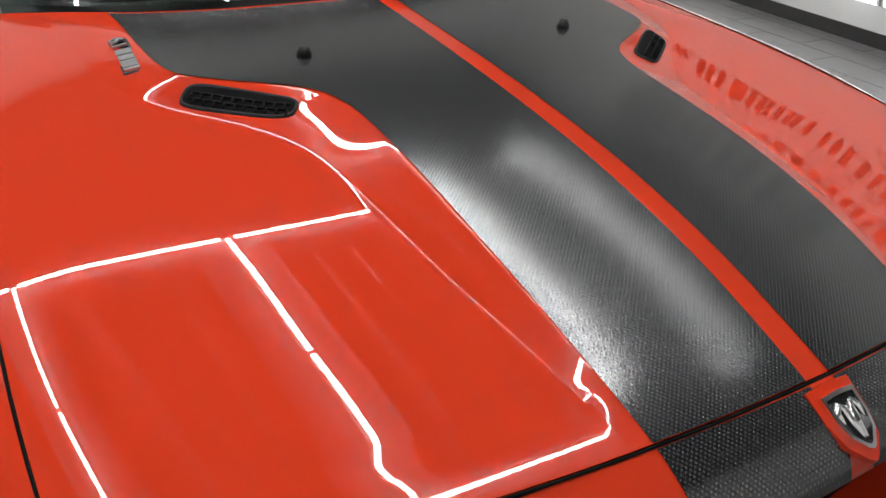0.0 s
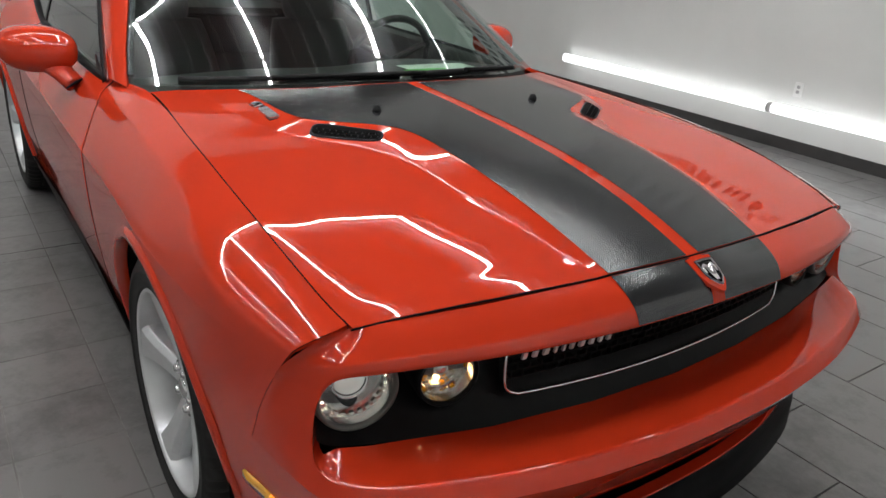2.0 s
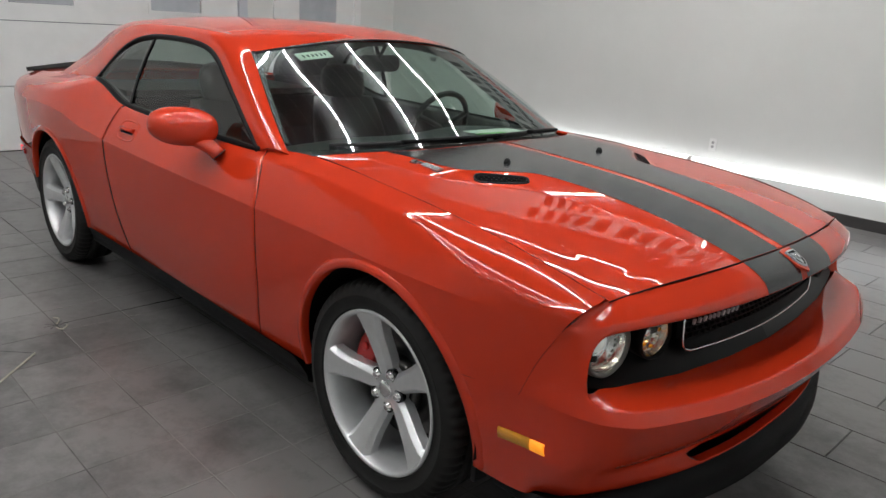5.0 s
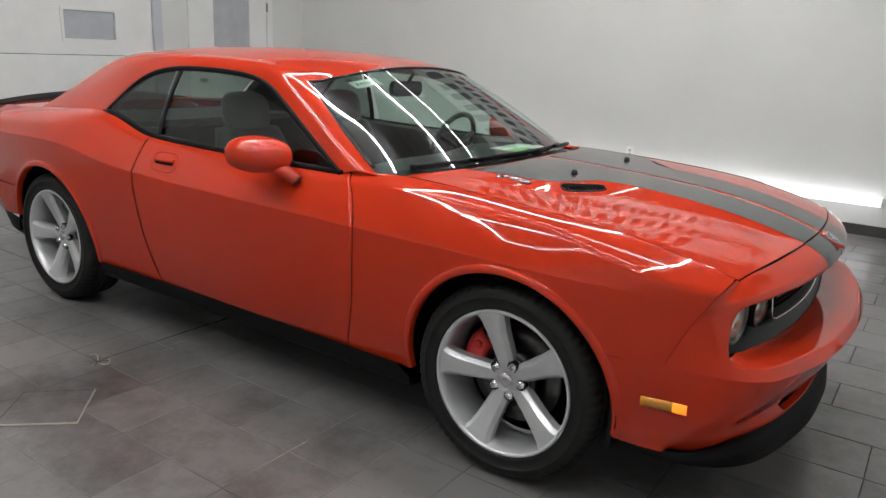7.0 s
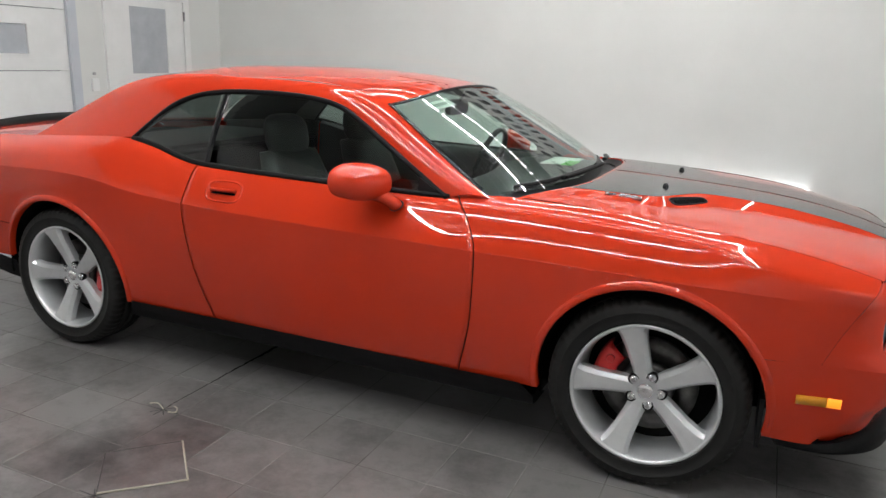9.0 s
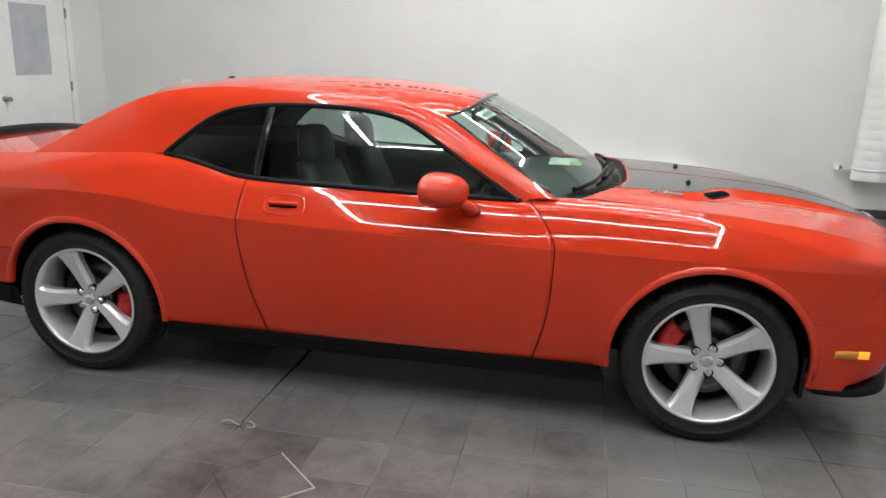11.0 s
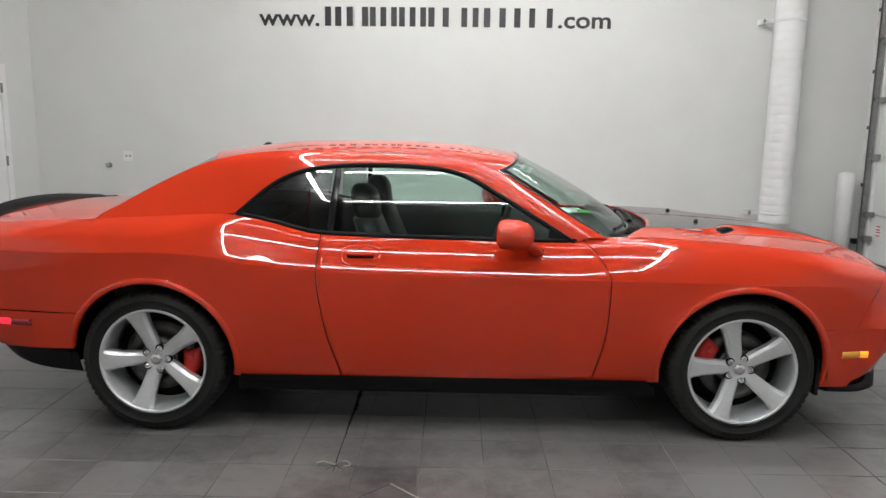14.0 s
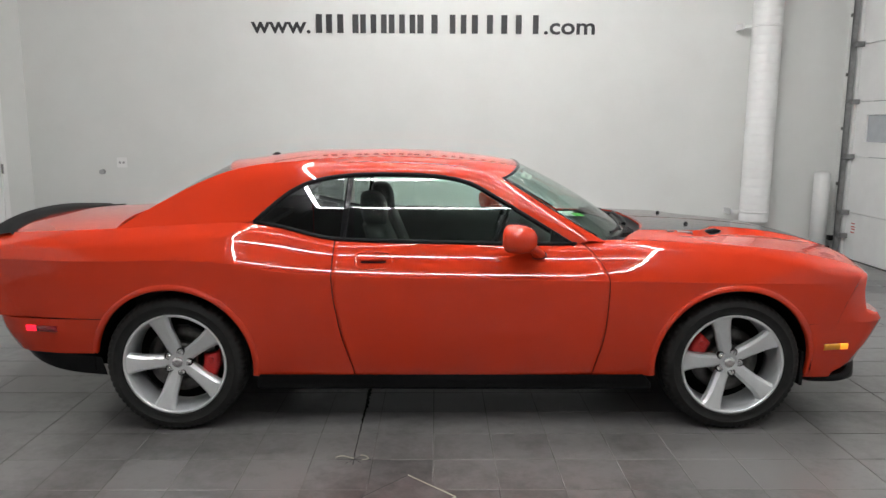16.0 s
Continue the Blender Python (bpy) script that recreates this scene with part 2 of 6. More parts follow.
def tube(bm, P, r, n=8, flat=1.0):
    """A round bar of radius r along the points P."""
    P = [Vector(p) for p in P]
    rings = []
    for i, p in enumerate(P):
        d = (P[min(i + 1, len(P) - 1)] - P[max(i - 1, 0)]).normalized()
        a = d.cross(Vector((0, 0, 1)) if abs(d.z) < 0.9 else Vector((1, 0, 0))).normalized()
        b = d.cross(a)
        rr = r[i] if isinstance(r, (list, tuple)) else r
        rings.append([bm.verts.new(p + rr * (math.cos(2 * math.pi * k / n) * a + flat * math.sin(2 * math.pi * k / n) * b)) for k in range(n)])
    for A, B in zip(rings, rings[1:]):
        for k in range(n):
            f = bm.faces.new((A[k], A[(k + 1) % n], B[(k + 1) % n], B[k]))
            f.smooth = True
    bm.faces.new(rings[0])
    bm.faces.new(rings[-1])
    bmesh.ops.recalc_face_normals(bm, faces=bm.faces[:])


def rounded(w, h, r, n=5, cx=0.0, cy=0.0):
    """Outline of a rounded rectangle."""
    out = []
    for sx, sy, a0 in ((1, 1, 0), (-1, 1, 90), (-1, -1, 180), (1, -1, 270)):
        for i in range(n + 1):
            a = radians(a0 + 90 * i / n)
            out.append((cx + sx * (w / 2 - r) + r * math.cos(a), cy + sy * (h / 2 - r) + r * math.sin(a)))
    return out


def M(*r):
    """Guide row."""
    return [tuple(p) for p in r]


def side(row, s):
    return [(x, s * y, z) for x, y, z in row]


# ==== structure ====

def slab(name, x0, x1, y0, y1, z0, z1, material, label, category="wall", kind="structure"):
    bm = bmesh.new()
    box(bm, x0, x1, y0, y1, z0, z1)
    return tagged(part(name, bm, material), label, category, kind=kind)


GROUT = vary(mat("dark_grout", rough=0.8), (0.03, 0.03, 0.03), (0.07, 0.068, 0.066), 3, 5)
PALEGROUT = vary(mat("pale_grout", rough=0.8), (0.06, 0.058, 0.056), (0.27, 0.26, 0.25), 3, 8)
floor = slab("floor", WALL_W - 0.25, WALL_E + 0.25, WALL_S - 0.25, WALL_N + 0.25, -0.2, -0.006, GROUT, "grey stone tile floor with narrow joints, pale round the car", "floor")
bm = bmesh.new()
box(bm, -2.19, 1.85, WALL_S, 0.2, -0.0055, -0.0012)
part("pale_joints", bm, PALEGROUT, floor, "pale grout between the square tiles")
slab("wall_north", WALL_W - 0.25, WALL_E + 0.25, WALL_N, WALL_N + 0.25, -0.001, CEIL, WALLPAINT, "plain white painted wall with dark lettering")
slab("wall_south", WALL_W - 0.25, WALL_E + 0.25, WALL_S - 0.25, WALL_S, -0.001, CEIL, WALLPAINT, "plain white painted wall")
# west and east walls stand round the openings of their sectional doors
WD = (-2.1, 2.40, 3.0)
ED = (-0.2, 4.45, 3.3)
for tag, x0, x1, (a, b, h), lab in (("wall_west", WALL_W - 0.25, WALL_W, WD, "white painted wall beside a sectional door"), ("wall_east", WALL_E, WALL_E + 0.25, ED, "white painted wall beside a tall sectional door")):
    bm = bmesh.new()
    box(bm, x0, x1, WALL_S, a, -0.001, CEIL)
    box(bm, x0, x1, b, WALL_N, -0.001, CEIL)
    box(bm, x0, x1, a, b, h, CEIL)
    tagged(part(tag, bm, WALLPAINT), lab, "wall", kind="structure")
bm = bmesh.new()
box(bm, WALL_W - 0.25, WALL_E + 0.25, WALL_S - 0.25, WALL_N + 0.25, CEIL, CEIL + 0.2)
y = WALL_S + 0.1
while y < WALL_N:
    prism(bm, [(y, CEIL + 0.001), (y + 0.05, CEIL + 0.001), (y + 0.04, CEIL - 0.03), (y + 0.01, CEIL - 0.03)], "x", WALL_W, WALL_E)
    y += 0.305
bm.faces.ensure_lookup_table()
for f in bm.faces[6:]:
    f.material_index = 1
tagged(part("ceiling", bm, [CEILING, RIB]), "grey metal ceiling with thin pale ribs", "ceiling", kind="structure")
slab("baseboard", WALL_W, WALL_E, WALL_N - 0.012, WALL_N - 0.002, 0, 0.10, BASEB, "dark rubber base along the white wall", "baseboard")
# floor tile: each with its own tone, with clouding and scuffs over all
FLOORMAT = mat("grey_stone_tile", (0.2, 0.2, 0.2), 0.35, spec=0.8)
fb = FLOORMAT.node_tree.nodes["Principled BSDF"]
geo = nd(FLOORMAT, "ShaderNodeNewGeometry")
oi = nd(FLOORMAT, "ShaderNodeObjectInfo")
add = nd(FLOORMAT, "ShaderNodeMath")
link(FLOORMAT, geo, "Random Per Island", add, 0)
link(FLOORMAT, oi, "Random", add, 1)
frac = nd(FLOORMAT, "ShaderNodeMath")
frac.operation = "FRACT"
link(FLOORMAT, add, 0, frac, 0)
n1 = nd(FLOORMAT, "ShaderNodeTexNoise", Scale=0.9, Detail=3.0, Roughness=0.45)
n2 = nd(FLOORMAT, "ShaderNodeTexNoise", Scale=9.0, Detail=10.0, Roughness=0.75)
for n in (n1, n2):
    link(FLOORMAT, geo, "Position", n, "Vector")
mx = nd(FLOORMAT, "ShaderNodeMath")
mx.operation = "MULTIPLY_ADD"
mx.inputs[1].default_value = 0.8
link(FLOORMAT, n2, "Fac", mx, 0)
link(FLOORMAT, n1, "Fac", mx, 2)
m3 = nd(FLOORMAT, "ShaderNodeMath")
m3.operation = "MULTIPLY_ADD"
m3.inputs[1].default_value = 0.12
link(FLOORMAT, frac, 0, m3, 0)
link(FLOORMAT, mx, 0, m3, 2)
rp = nd(FLOORMAT, "ShaderNodeValToRGB")
rp.color_ramp.elements[0].position, rp.color_ramp.elements[1].position = 0.66, 1.2
rp.color_ramp.elements[0].color, rp.color_ramp.elements[1].color = (0.036, 0.0335, 0.033, 1), (0.166, 0.159, 0.156, 1)
link(FLOORMAT, m3, 0, rp, "Fac")
link(FLOORMAT, rp, "Color", fb, "Base Color")
mr = nd(FLOORMAT, "ShaderNodeMapRange")
mr.inputs["To Min"].default_value, mr.inputs["To Max"].default_value = 0.25, 0.33
link(FLOORMAT, n1, "Fac", mr, "Value")
link(FLOORMAT, mr, "Result", fb, "Roughness")
bp = nd(FLOORMAT, "ShaderNodeBump", Strength=0.2, Distance=0.0015)
link(FLOORMAT, n2, "Fac", bp, "Height")
link(FLOORMAT, bp, "Normal", fb, "Normal")

# ==== the car ====
car = empty("car", "orange-red two-door muscle coupe with black carbon hood stripes parked on tiles", "car")
AX, HUBZ, ARCH = 1.473, 0.365, 0.412
# lines along the flank: crease height and half width, upper edge height and half width
crease_z = fn((-2.6, 0.92), (-1.9, 0.92), (-1.45, 0.93), (-1.18, 0.915), (-0.95, 0.875), (-0.63, 0.85), (-0.3, 0.838), (0.8, 0.822), (1.74, 0.81), (2.2, 0.80))
crease_w = fn((-2.6, 0.80), (-2.3, 0.875), (-1.9, 0.935), (-1.45, 0.957), (-0.9, 0.945), (-0.5, 0.938), (0.5, 0.941), (1.0, 0.941), (1.25, 0.944), (1.5, 0.953), (1.85, 0.935), (2.05, 0.895), (2.2, 0.845))
edge_z = fn((-2.6, 1.02), (-2.3, 1.04), (-1.9, 1.06), (-1.5, 1.085), (-1.12, 1.105), (-0.95, 1.085), (-0.63, 1.015), (0.0, 1.0), (0.6, 0.992), (0.75, 1.005), (0.9, 1.012), (1.4, 0.99), (1.8, 0.954), (2.05, 0.905), (2.2, 0.86))
edge_w = fn((-2.6, 0.66), (-2.3, 0.70), (-1.9, 0.745), (-1.5, 0.775), (-1.12, 0.79), (-0.6, 0.825), (0.0, 0.835), (0.6, 0.825), (0.75, 0.79), (0.9, 0.757), (1.4, 0.787), (1.8, 0.80), (2.1, 0.785), (2.2, 0.76))

crease_z, crease_w = soft(crease_z, -2.6, 2.2), soft(crease_w, -2.6, 2.2)
edge_z, edge_w = soft(edge_z, -2.6, 2.2, 0.04), soft(edge_w, -2.6, 2.2, 0.04)
ramp = lambda x, a, b: (lambda t: t * t * (3 - 2 * t))(np.clip((x - a) / (b - a), 0, 1))


def flank(x, z):
    """Half width of the body side at x, z."""
    zc, zt, wc, wt = crease_z(x), edge_z(x), crease_w(x), edge_w(x)
    t = np.clip((z - 0.29) / (zc - 0.29), 0, 1)
    s = np.clip((z - zc) / (zt - zc), 0, 1)
    lower = wc - 0.062 * (1 - t) ** 2.2
    fwd, nose, aft = ramp(x, 0.6, 1.1), ramp(x, 1.55, 2.05), ramp(-x, 1.0, 1.5)
    H = zt - zc
    a = (0.467 - 0.118 * fwd) * (1 - 0.9 * nose)
    b = (0.286 + 0.23 * fwd) * (1 - 0.5 * nose)
    fold = 0.8 - 0.35 * aft - 0.45 * nose
    rest = np.clip((s - fold) / (1 - fold), 0, 1) ** 2
    upper = wc - (a * s + 0.5 * b * s * s) * H - (wc - wt - (a + 0.5 * b) * H) * rest
    w = np.where(z <= zc, lower, upper)
    for c in (-AX, AX):
        r = np.hypot(x - c, z - HUBZ)
        w = w + 0.004 * np.exp(-(((r - ARCH - 0.008) / 0.02) ** 2)) * (np.abs(z - HUBZ) < 0.6)
    return w


def arch_bottom(x, base):
    z = np.full_like(x, base)
    for c in (-AX, AX):
        d = np.clip(ARCH**2 - (x - c) ** 2, 0, None)
        z = np.maximum(z, np.where(d > 0, HUBZ + np.sqrt(d), base))
    return z


def panel(name, xa, xb, s, label="", base=0.295, shift_a=None, shift_b=None, base_after=None):
    """A flank panel between x = xa and xb; the ends may follow curved shut lines."""
    xs = [np.linspace(xa, xb, 60)]
    for c in (-AX, AX):
        th = np.linspace(-math.pi / 2, math.pi / 2, 49)
        xs.append(c + (ARCH + 1e-4) * np.sin(th))
    X = np.unique(np.round(np.concatenate(xs), 5))
    X = X[(X >= xa - 2e-5) & (X <= xb + 2e-5)]
    low = arch_bottom(X, base)
    if base_after:
        x0, b2 = base_after
        low = np.where((X > x0) if x0 > 0 else (X < x0), np.maximum(low, b2), low)
    bm = bmesh.new()
    u = (X - xa) / (xb - xa)
    for lower in (True, False):
        V = np.linspace(0, 1, 19) if lower else np.concatenate([[0, 0.02, 0.06, 0.12], np.linspace(0.2, 0.76, 9), np.linspace(0.8, 1, 10)])
        A = np.zeros((len(X), len(V), 3))
        for j, v in enumerate(V):
            zc, zt = crease_z(X), edge_z(X)
            z = low + (zc - low) * (1 - (1 - v) ** 1.7) if lower else zc + (zt - zc) * v
            x = X.copy()
            if shift_a is not None:
                x = x + (shift_a(z) - xa) * np.clip(1 - u * 3, 0, 1) ** 2
            if shift_b is not None:
                x = x + (shift_b(z) - xb) * np.clip(1 - (1 - u) * 3, 0, 1) ** 2
            A[:, j] = np.stack([x, s * flank(x, z), z], 1)
        sheet(bm, A)
    bmesh.ops.remove_doubles(bm, verts=bm.verts, dist=0.0004)
    outward(bm, (0.5 * (xa + xb), 0, 0.6))
    return part(name, bm, PAINT, car, label, thick=0.012)


door_front = fn((0.29, 0.73), (0.57, 0.79), (0.81, 0.80), (0.93, 0.745), (1.02, 0.655))
door_rear = fn((0.31, -0.53), (0.57, -0.605), (0.84, -0.64), (1.03, -0.63))
GAP = 0.0026
fender_front = fn((0.58, 2.02), (0.7, 2.07), (0.8, 2.125), (0.865, 2.165))


def nose_tail(z):
    """Where the nose panels meet the fender, at height z."""
    x = float(fender_front(z)) + 0.0014
    return (x, float(flank(x, z)), z)


def arch_tail(z):
    """Where the front bumper meets the wheel arch, at height z."""
    x = AX + math.sqrt(ARCH**2 - (z - HUBZ) ** 2) + 0.001
    return (x, float(flank(np.array(x), np.array(z))) , z)


for s in (-1, 1):
    panel("fender", 0.80 + GAP, 2.165, s, shift_a=lambda z: door_front(z) + GAP, shift_b=fender_front, base_after=(1.8195, 0.589))
    panel("door", -0.64 + GAP, 0.80 - GAP, s, shift_a=lambda z: door_rear(z) + GAP, shift_b=lambda z: door_front(z) - GAP)
    panel("quarter_panel", -2.42, -0.64 - GAP, s, shift_b=lambda z: door_rear(z) - GAP, base_after=(-1.8005, 0.615))

# hood: crown, centre bulge and rolled edges
hood_mid = fn((0.9, 1.05), (1.1, 1.047), (1.4, 1.035), (1.8, 1.006), (2.05, 0.966), (2.2, 0.925), (2.28, 0.898))
stripe_y = fn((0.9, 0.57), (1.09, 0.54), (1.39, 0.508), (1.46, 0.425), (1.53, 0.315), (1.62, 0.285), (1.75, 0.278), (1.9, 0.274), (2.05, 0.266), (2.28, 0.243))
valley_y = fn((0.9, 0.66), (1.3, 0.61), (1.45, 0.55), (1.55, 0.45), (1.65, 0.385), (1.75, 0.362), (1.86, 0.348), (2.0, 0.327), (2.1, 0.304), (2.18, 0.286), (2.28, 0.262))
bulge_h = fn((0.9, 0.004), (1.3, 0.014), (1.45, 0.026), (1.6, 0.028), (1.9, 0.021), (2.12, 0.010), (2.22, 0.003), (2.28, 0.0))

hood_mid, bulge_h = soft(hood_mid, 0.9, 2.28, 0.04), soft(bulge_h, 0.9, 2.28, 0.03)
stripe_y, valley_y = soft(stripe_y, 0.9, 2.28, 0.022), soft(valley_y, 0.9, 2.28, 0.03)


def hood_z(x, y):
    ay = np.abs(y)
    we, ze, zm = edge_w(x), edge_z(x) - 0.002, hood_mid(x)
    q = np.clip(ay / we, 0, 1)
    h = bulge_h(x)
    k = np.clip((valley_y(x) - ay) / (valley_y(x) - stripe_y(x)), 0, 1)
    band = 1 - ramp(2.272 - 0.1 * (ay / 0.772) ** 2 - x, 0.03, 0.08)
    sunk = 0.0025 * ramp(x, 1.6, 2.0) * (1 - band) * (1 - k) * (1 - ramp(q, 0.86, 0.98))
    return zm - h + (ze - zm + h) * (0.7 * q**2 + 0.3 * q**7) + h * k - sunk


def hood_y(x, v):
    """Half width of the hood's mesh lines: they run along the stripe's edge and the valley beside it."""
    a = abs(2 * v - 1)
    return math.copysign(float(np.interp(a, (0, 0.3, 0.5, 1), (0, stripe_y(x), valley_y(x), edge_w(x) - 0.004))), 2 * v - 1)


rear_line = fn((0, 1.115), (0.3, 1.105), (0.5, 1.06), (0.67, 0.95), (0.76, 0.90))


def hood_rear(y):
    return rear_line(np.abs(y))


def hood_front(y):
    return 2.272 - 0.1 * (np.abs(y) / 0.772) ** 2


def hood_grid(y_of, nu, nv, lift=0.0):
    A = np.zeros((nu, nv, 3))
    for i in range(nu):
        for j in range(nv):
            v = j / (nv - 1)
            y = y_of(1.5, v)
            for _ in range(4):
                a = hood_rear(y) + (0.012 if lift else 0)
                b = hood_front(y)
                x = a + (b - a) * i / (nu - 1)
                y = y_of(x, v)
            A[i, j] = (x, y, hood_z(x, y) + lift)
    return A


bm = bmesh.new()
sheet(bm, hood_grid(hood_y, 130, 161))
outward(bm, (1.5, 0, 0))
hood = part("hood", bm, PAINT, car, thick=0.012)

CARBON = mat("carbon_fibre_vinyl", (0.03, 0.031, 0.033), 0.16, 0.0, 0.0, 1.0)
cb = CARBON.node_tree.nodes["Principled BSDF"]
ctc = nd(CARBON, "ShaderNodeTexCoord")
cwv = []
for turn in (45, -45):
    cmp = nd(CARBON, "ShaderNodeMapping")
    cmp.inputs["Rotation"].default_value = (0, 0, radians(turn))
    link(CARBON, ctc, "Object", cmp, "Vector")
    w = nd(CARBON, "ShaderNodeTexWave", Scale=68.0, Distortion=0.0)
    link(CARBON, cmp, "Vector", w, "Vector")
    cwv.append(w)
cmul = nd(CARBON, "ShaderNodeMath")
cmul.operation = "MULTIPLY"
link(CARBON, cwv[0], "Fac", cmul, 0)
link(CARBON, cwv[1], "Fac", cmul, 1)
crp = nd(CARBON, "ShaderNodeValToRGB")
crp.color_ramp.elements[0].color, crp.color_ramp.elements[1].color = (0.005, 0.0052, 0.0056, 1), (0.058, 0.060, 0.064, 1)
link(CARBON, cmul, 0, crp, "Fac")
link(CARBON, crp, "Color", cb, "Base Color")
cbp = nd(CARBON, "ShaderNodeBump", Strength=0.05, Distance=0.0004)
link(CARBON, cmul, 0, cbp, "Height")
link(CARBON, cbp, "Normal", cb, "Normal")
for s in (-1, 1):
    bm = bmesh.new()
    sheet(bm, hood_grid(lambda x, v: s * (0.02 + (stripe_y(x) - 0.02) * v), 120, 40, 0.0016))
    outward(bm, (1.5, 0, 0))
    part("hood_stripe", bm, CARBON, hood, "matte dark carbon-fibre vinyl stripe")

# nose: one skin from the hood to the bumper's widest line, with a round-ended slot for the lamps
B2 = M((2.457, 0, 0.578), (2.447, 0.25, 0.578), (2.412, 0.5, 0.582), (2.342, 0.735, 0.588), (2.290, 0.818, 0.590), (2.205, 0.862, 0.588), arch_tail(0.586))
B3 = M((2.392, 0, 0.46), (2.382, 0.25, 0.46), (2.346, 0.5, 0.462), (2.280, 0.735, 0.465), (2.238, 0.806, 0.465), (2.17, 0.852, 0.465), arch_tail(0.465))
B35 = M((2.345, 0, 0.405), (2.336, 0.25, 0.405), (2.298, 0.5, 0.405), (2.235, 0.74, 0.405), (2.195, 0.805, 0.405), (2.14, 0.85, 0.405), arch_tail(0.405))
B4 = M((2.350, 0, 0.335), (2.340, 0.25, 0.335), (2.296, 0.5, 0.335), (2.212, 0.725, 0.335), (2.165, 0.785, 0.335), (2.10, 0.832, 0.335), arch_tail(0.335))
B5 = M((2.315, 0, 0.288), (2.306, 0.25, 0.288), (2.262, 0.5, 0.283), (2.165, 0.69, 0.276), (2.115, 0.755, 0.272), (2.05, 0.80, 0.272), (1.878, 0.86, 0.28))


def with_corner(row, z):
    return row[:-1] + [(2.024, float(flank(np.array(2.024), np.array(z))), z), row[-1]]


bump = cr(np.array([half(with_corner(r, z), 20) for r, z in ((B2, 0.589), (B3, 0.465), (B35, 0.405), (B4, 0.335), (B5, 0.275))]), 18)
H0 = M((2.276, 0, 0.899), (2.264, 0.25, 0.896), (2.236, 0.5, 0.886), (2.198, 0.68, 0.876), (2.185, 0.732, 0.872), (2.175, 0.757, 0.868), nose_tail(0.861))
H1 = M((2.33, 0, 0.87), (2.32, 0.25, 0.866), (2.288, 0.5, 0.853), (2.240, 0.705, 0.844), (2.208, 0.782, 0.835), (2.168, 0.824, 0.820), nose_tail(0.80))
H2 = M((2.36, 0, 0.826), (2.35, 0.25, 0.824), (2.314, 0.5, 0.820), (2.258, 0.716, 0.815), (2.222, 0.792, 0.806), (2.172, 0.838, 0.782), nose_tail(0.752))
H3 = M((2.385, 0, 0.71), (2.375, 0.25, 0.71), (2.34, 0.5, 0.71), (2.281, 0.725, 0.705), (2.238, 0.803, 0.702), (2.180, 0.849, 0.70), nose_tail(0.70))
H4 = M((2.405, 0, 0.645), (2.395, 0.25, 0.645), (2.36, 0.5, 0.645), (2.298, 0.730, 0.648), (2.250, 0.809, 0.65), (2.187, 0.853, 0.65), nose_tail(0.65))
B1 = M((2.437, 0, 0.609), (2.427, 0.25, 0.609), (2.392, 0.5, 0.613), (2.323, 0.732, 0.619), (2.272, 0.814, 0.621), (2.196, 0.858, 0.619), nose_tail(0.618))
B0 = M((2.292, 0, 0.612), (2.282, 0.25, 0.614), (2.256, 0.5, 0.623), (2.215, 0.75, 0.645), (2.20, 0.83, 0.658), (2.19, 0.862, 0.66))
skin = cr(np.array([half(r, 20) for r in (H0, H1, H2, H3, H4, B1)] + [bump[0, :121]]), 8)
header = skin[:17, :69]
CA, CE = 74.0, 97.5
slot_top, slot_low = slot_curve(16.0, 27.0, CA, CE, 3.4), slot_curve(40.0, 27.0, CA, CE, 3.2)
cols = np.unique(np.concatenate([np.linspace(0, CA, 50), CA + (CE - CA) * np.sin(np.linspace(0, math.pi / 2, 22)), np.linspace(CE, 120, 20)]))
rim_cols = cols[cols <= CE + 1e-6]


def rim_rows(c, upper):
    """From the slot's edge back into the recess."""
    p = lattice(skin, (slot_top if upper else slot_low)(c), c)
    q = max(0.0, (c - CA) / (CE - CA)) ** 2
    end = p + np.array((-0.045, -0.030, 0))
    back = p + np.array((-0.10, 0, 0.010)) if upper else np.array([np.interp(p[1], [b[1] for b in B0], [b[k] for b in B0]) if k != 1 else p[1] for k in range(3)])
    inner = back * (1 - q) + end * q
    dz = -0.005 * (1 - q) if upper else 0.004 * (1 - q)
    return [p, p + np.array((-0.003, -0.001 * q, dz * 0.7)), p + np.array((-0.011, -0.006 * q, dz)), inner]


bm = bmesh.new()
for s in (-1, 1):
    slotted(bm, skin, cols, slot_top, slot_low, s)
    for upper in (True, False):
        sheet(bm, np.array([rim_rows(c, upper) for c in rim_cols]) * (1, s, 1))
bmesh.ops.remove_doubles(bm, verts=bm.verts, dist=1e-5)
bmesh.ops.recalc_face_normals(bm, faces=bm.faces[:])
outward(bm, (2.0, 0, 0.7))
header_ob = part("header_panel", bm, PAINT, car)

# bumper below its widest line, with the low air intake
IA, IE = 31.0, 37.5
in_top, in_low = slot_curve(37.5, 41.0, IA, IE, 1.6), slot_curve(52.5, 41.0, IA, IE, 1.3)
bcols = np.unique(np.concatenate([np.linspace(0, IA, 20), IA + (IE - IA) * np.sin(np.linspace(0, math.pi / 2, 18)), np.linspace(IE, 140, 84)]))
bm = bmesh.new()
for s in (-1, 1):
    slotted(bm, bump, bcols, in_top, in_low, s, 24)
    for f in (in_top, in_low):
        sheet(bm, np.array([[lattice(bump, f(c), c) + np.array((dx, 0, 0)) for dx in (0, -0.004, -0.03)] for c in bcols[bcols <= IE + 1e-6]]) * (1, s, 1))
bmesh.ops.remove_doubles(bm, verts=bm.verts, dist=1e-5)
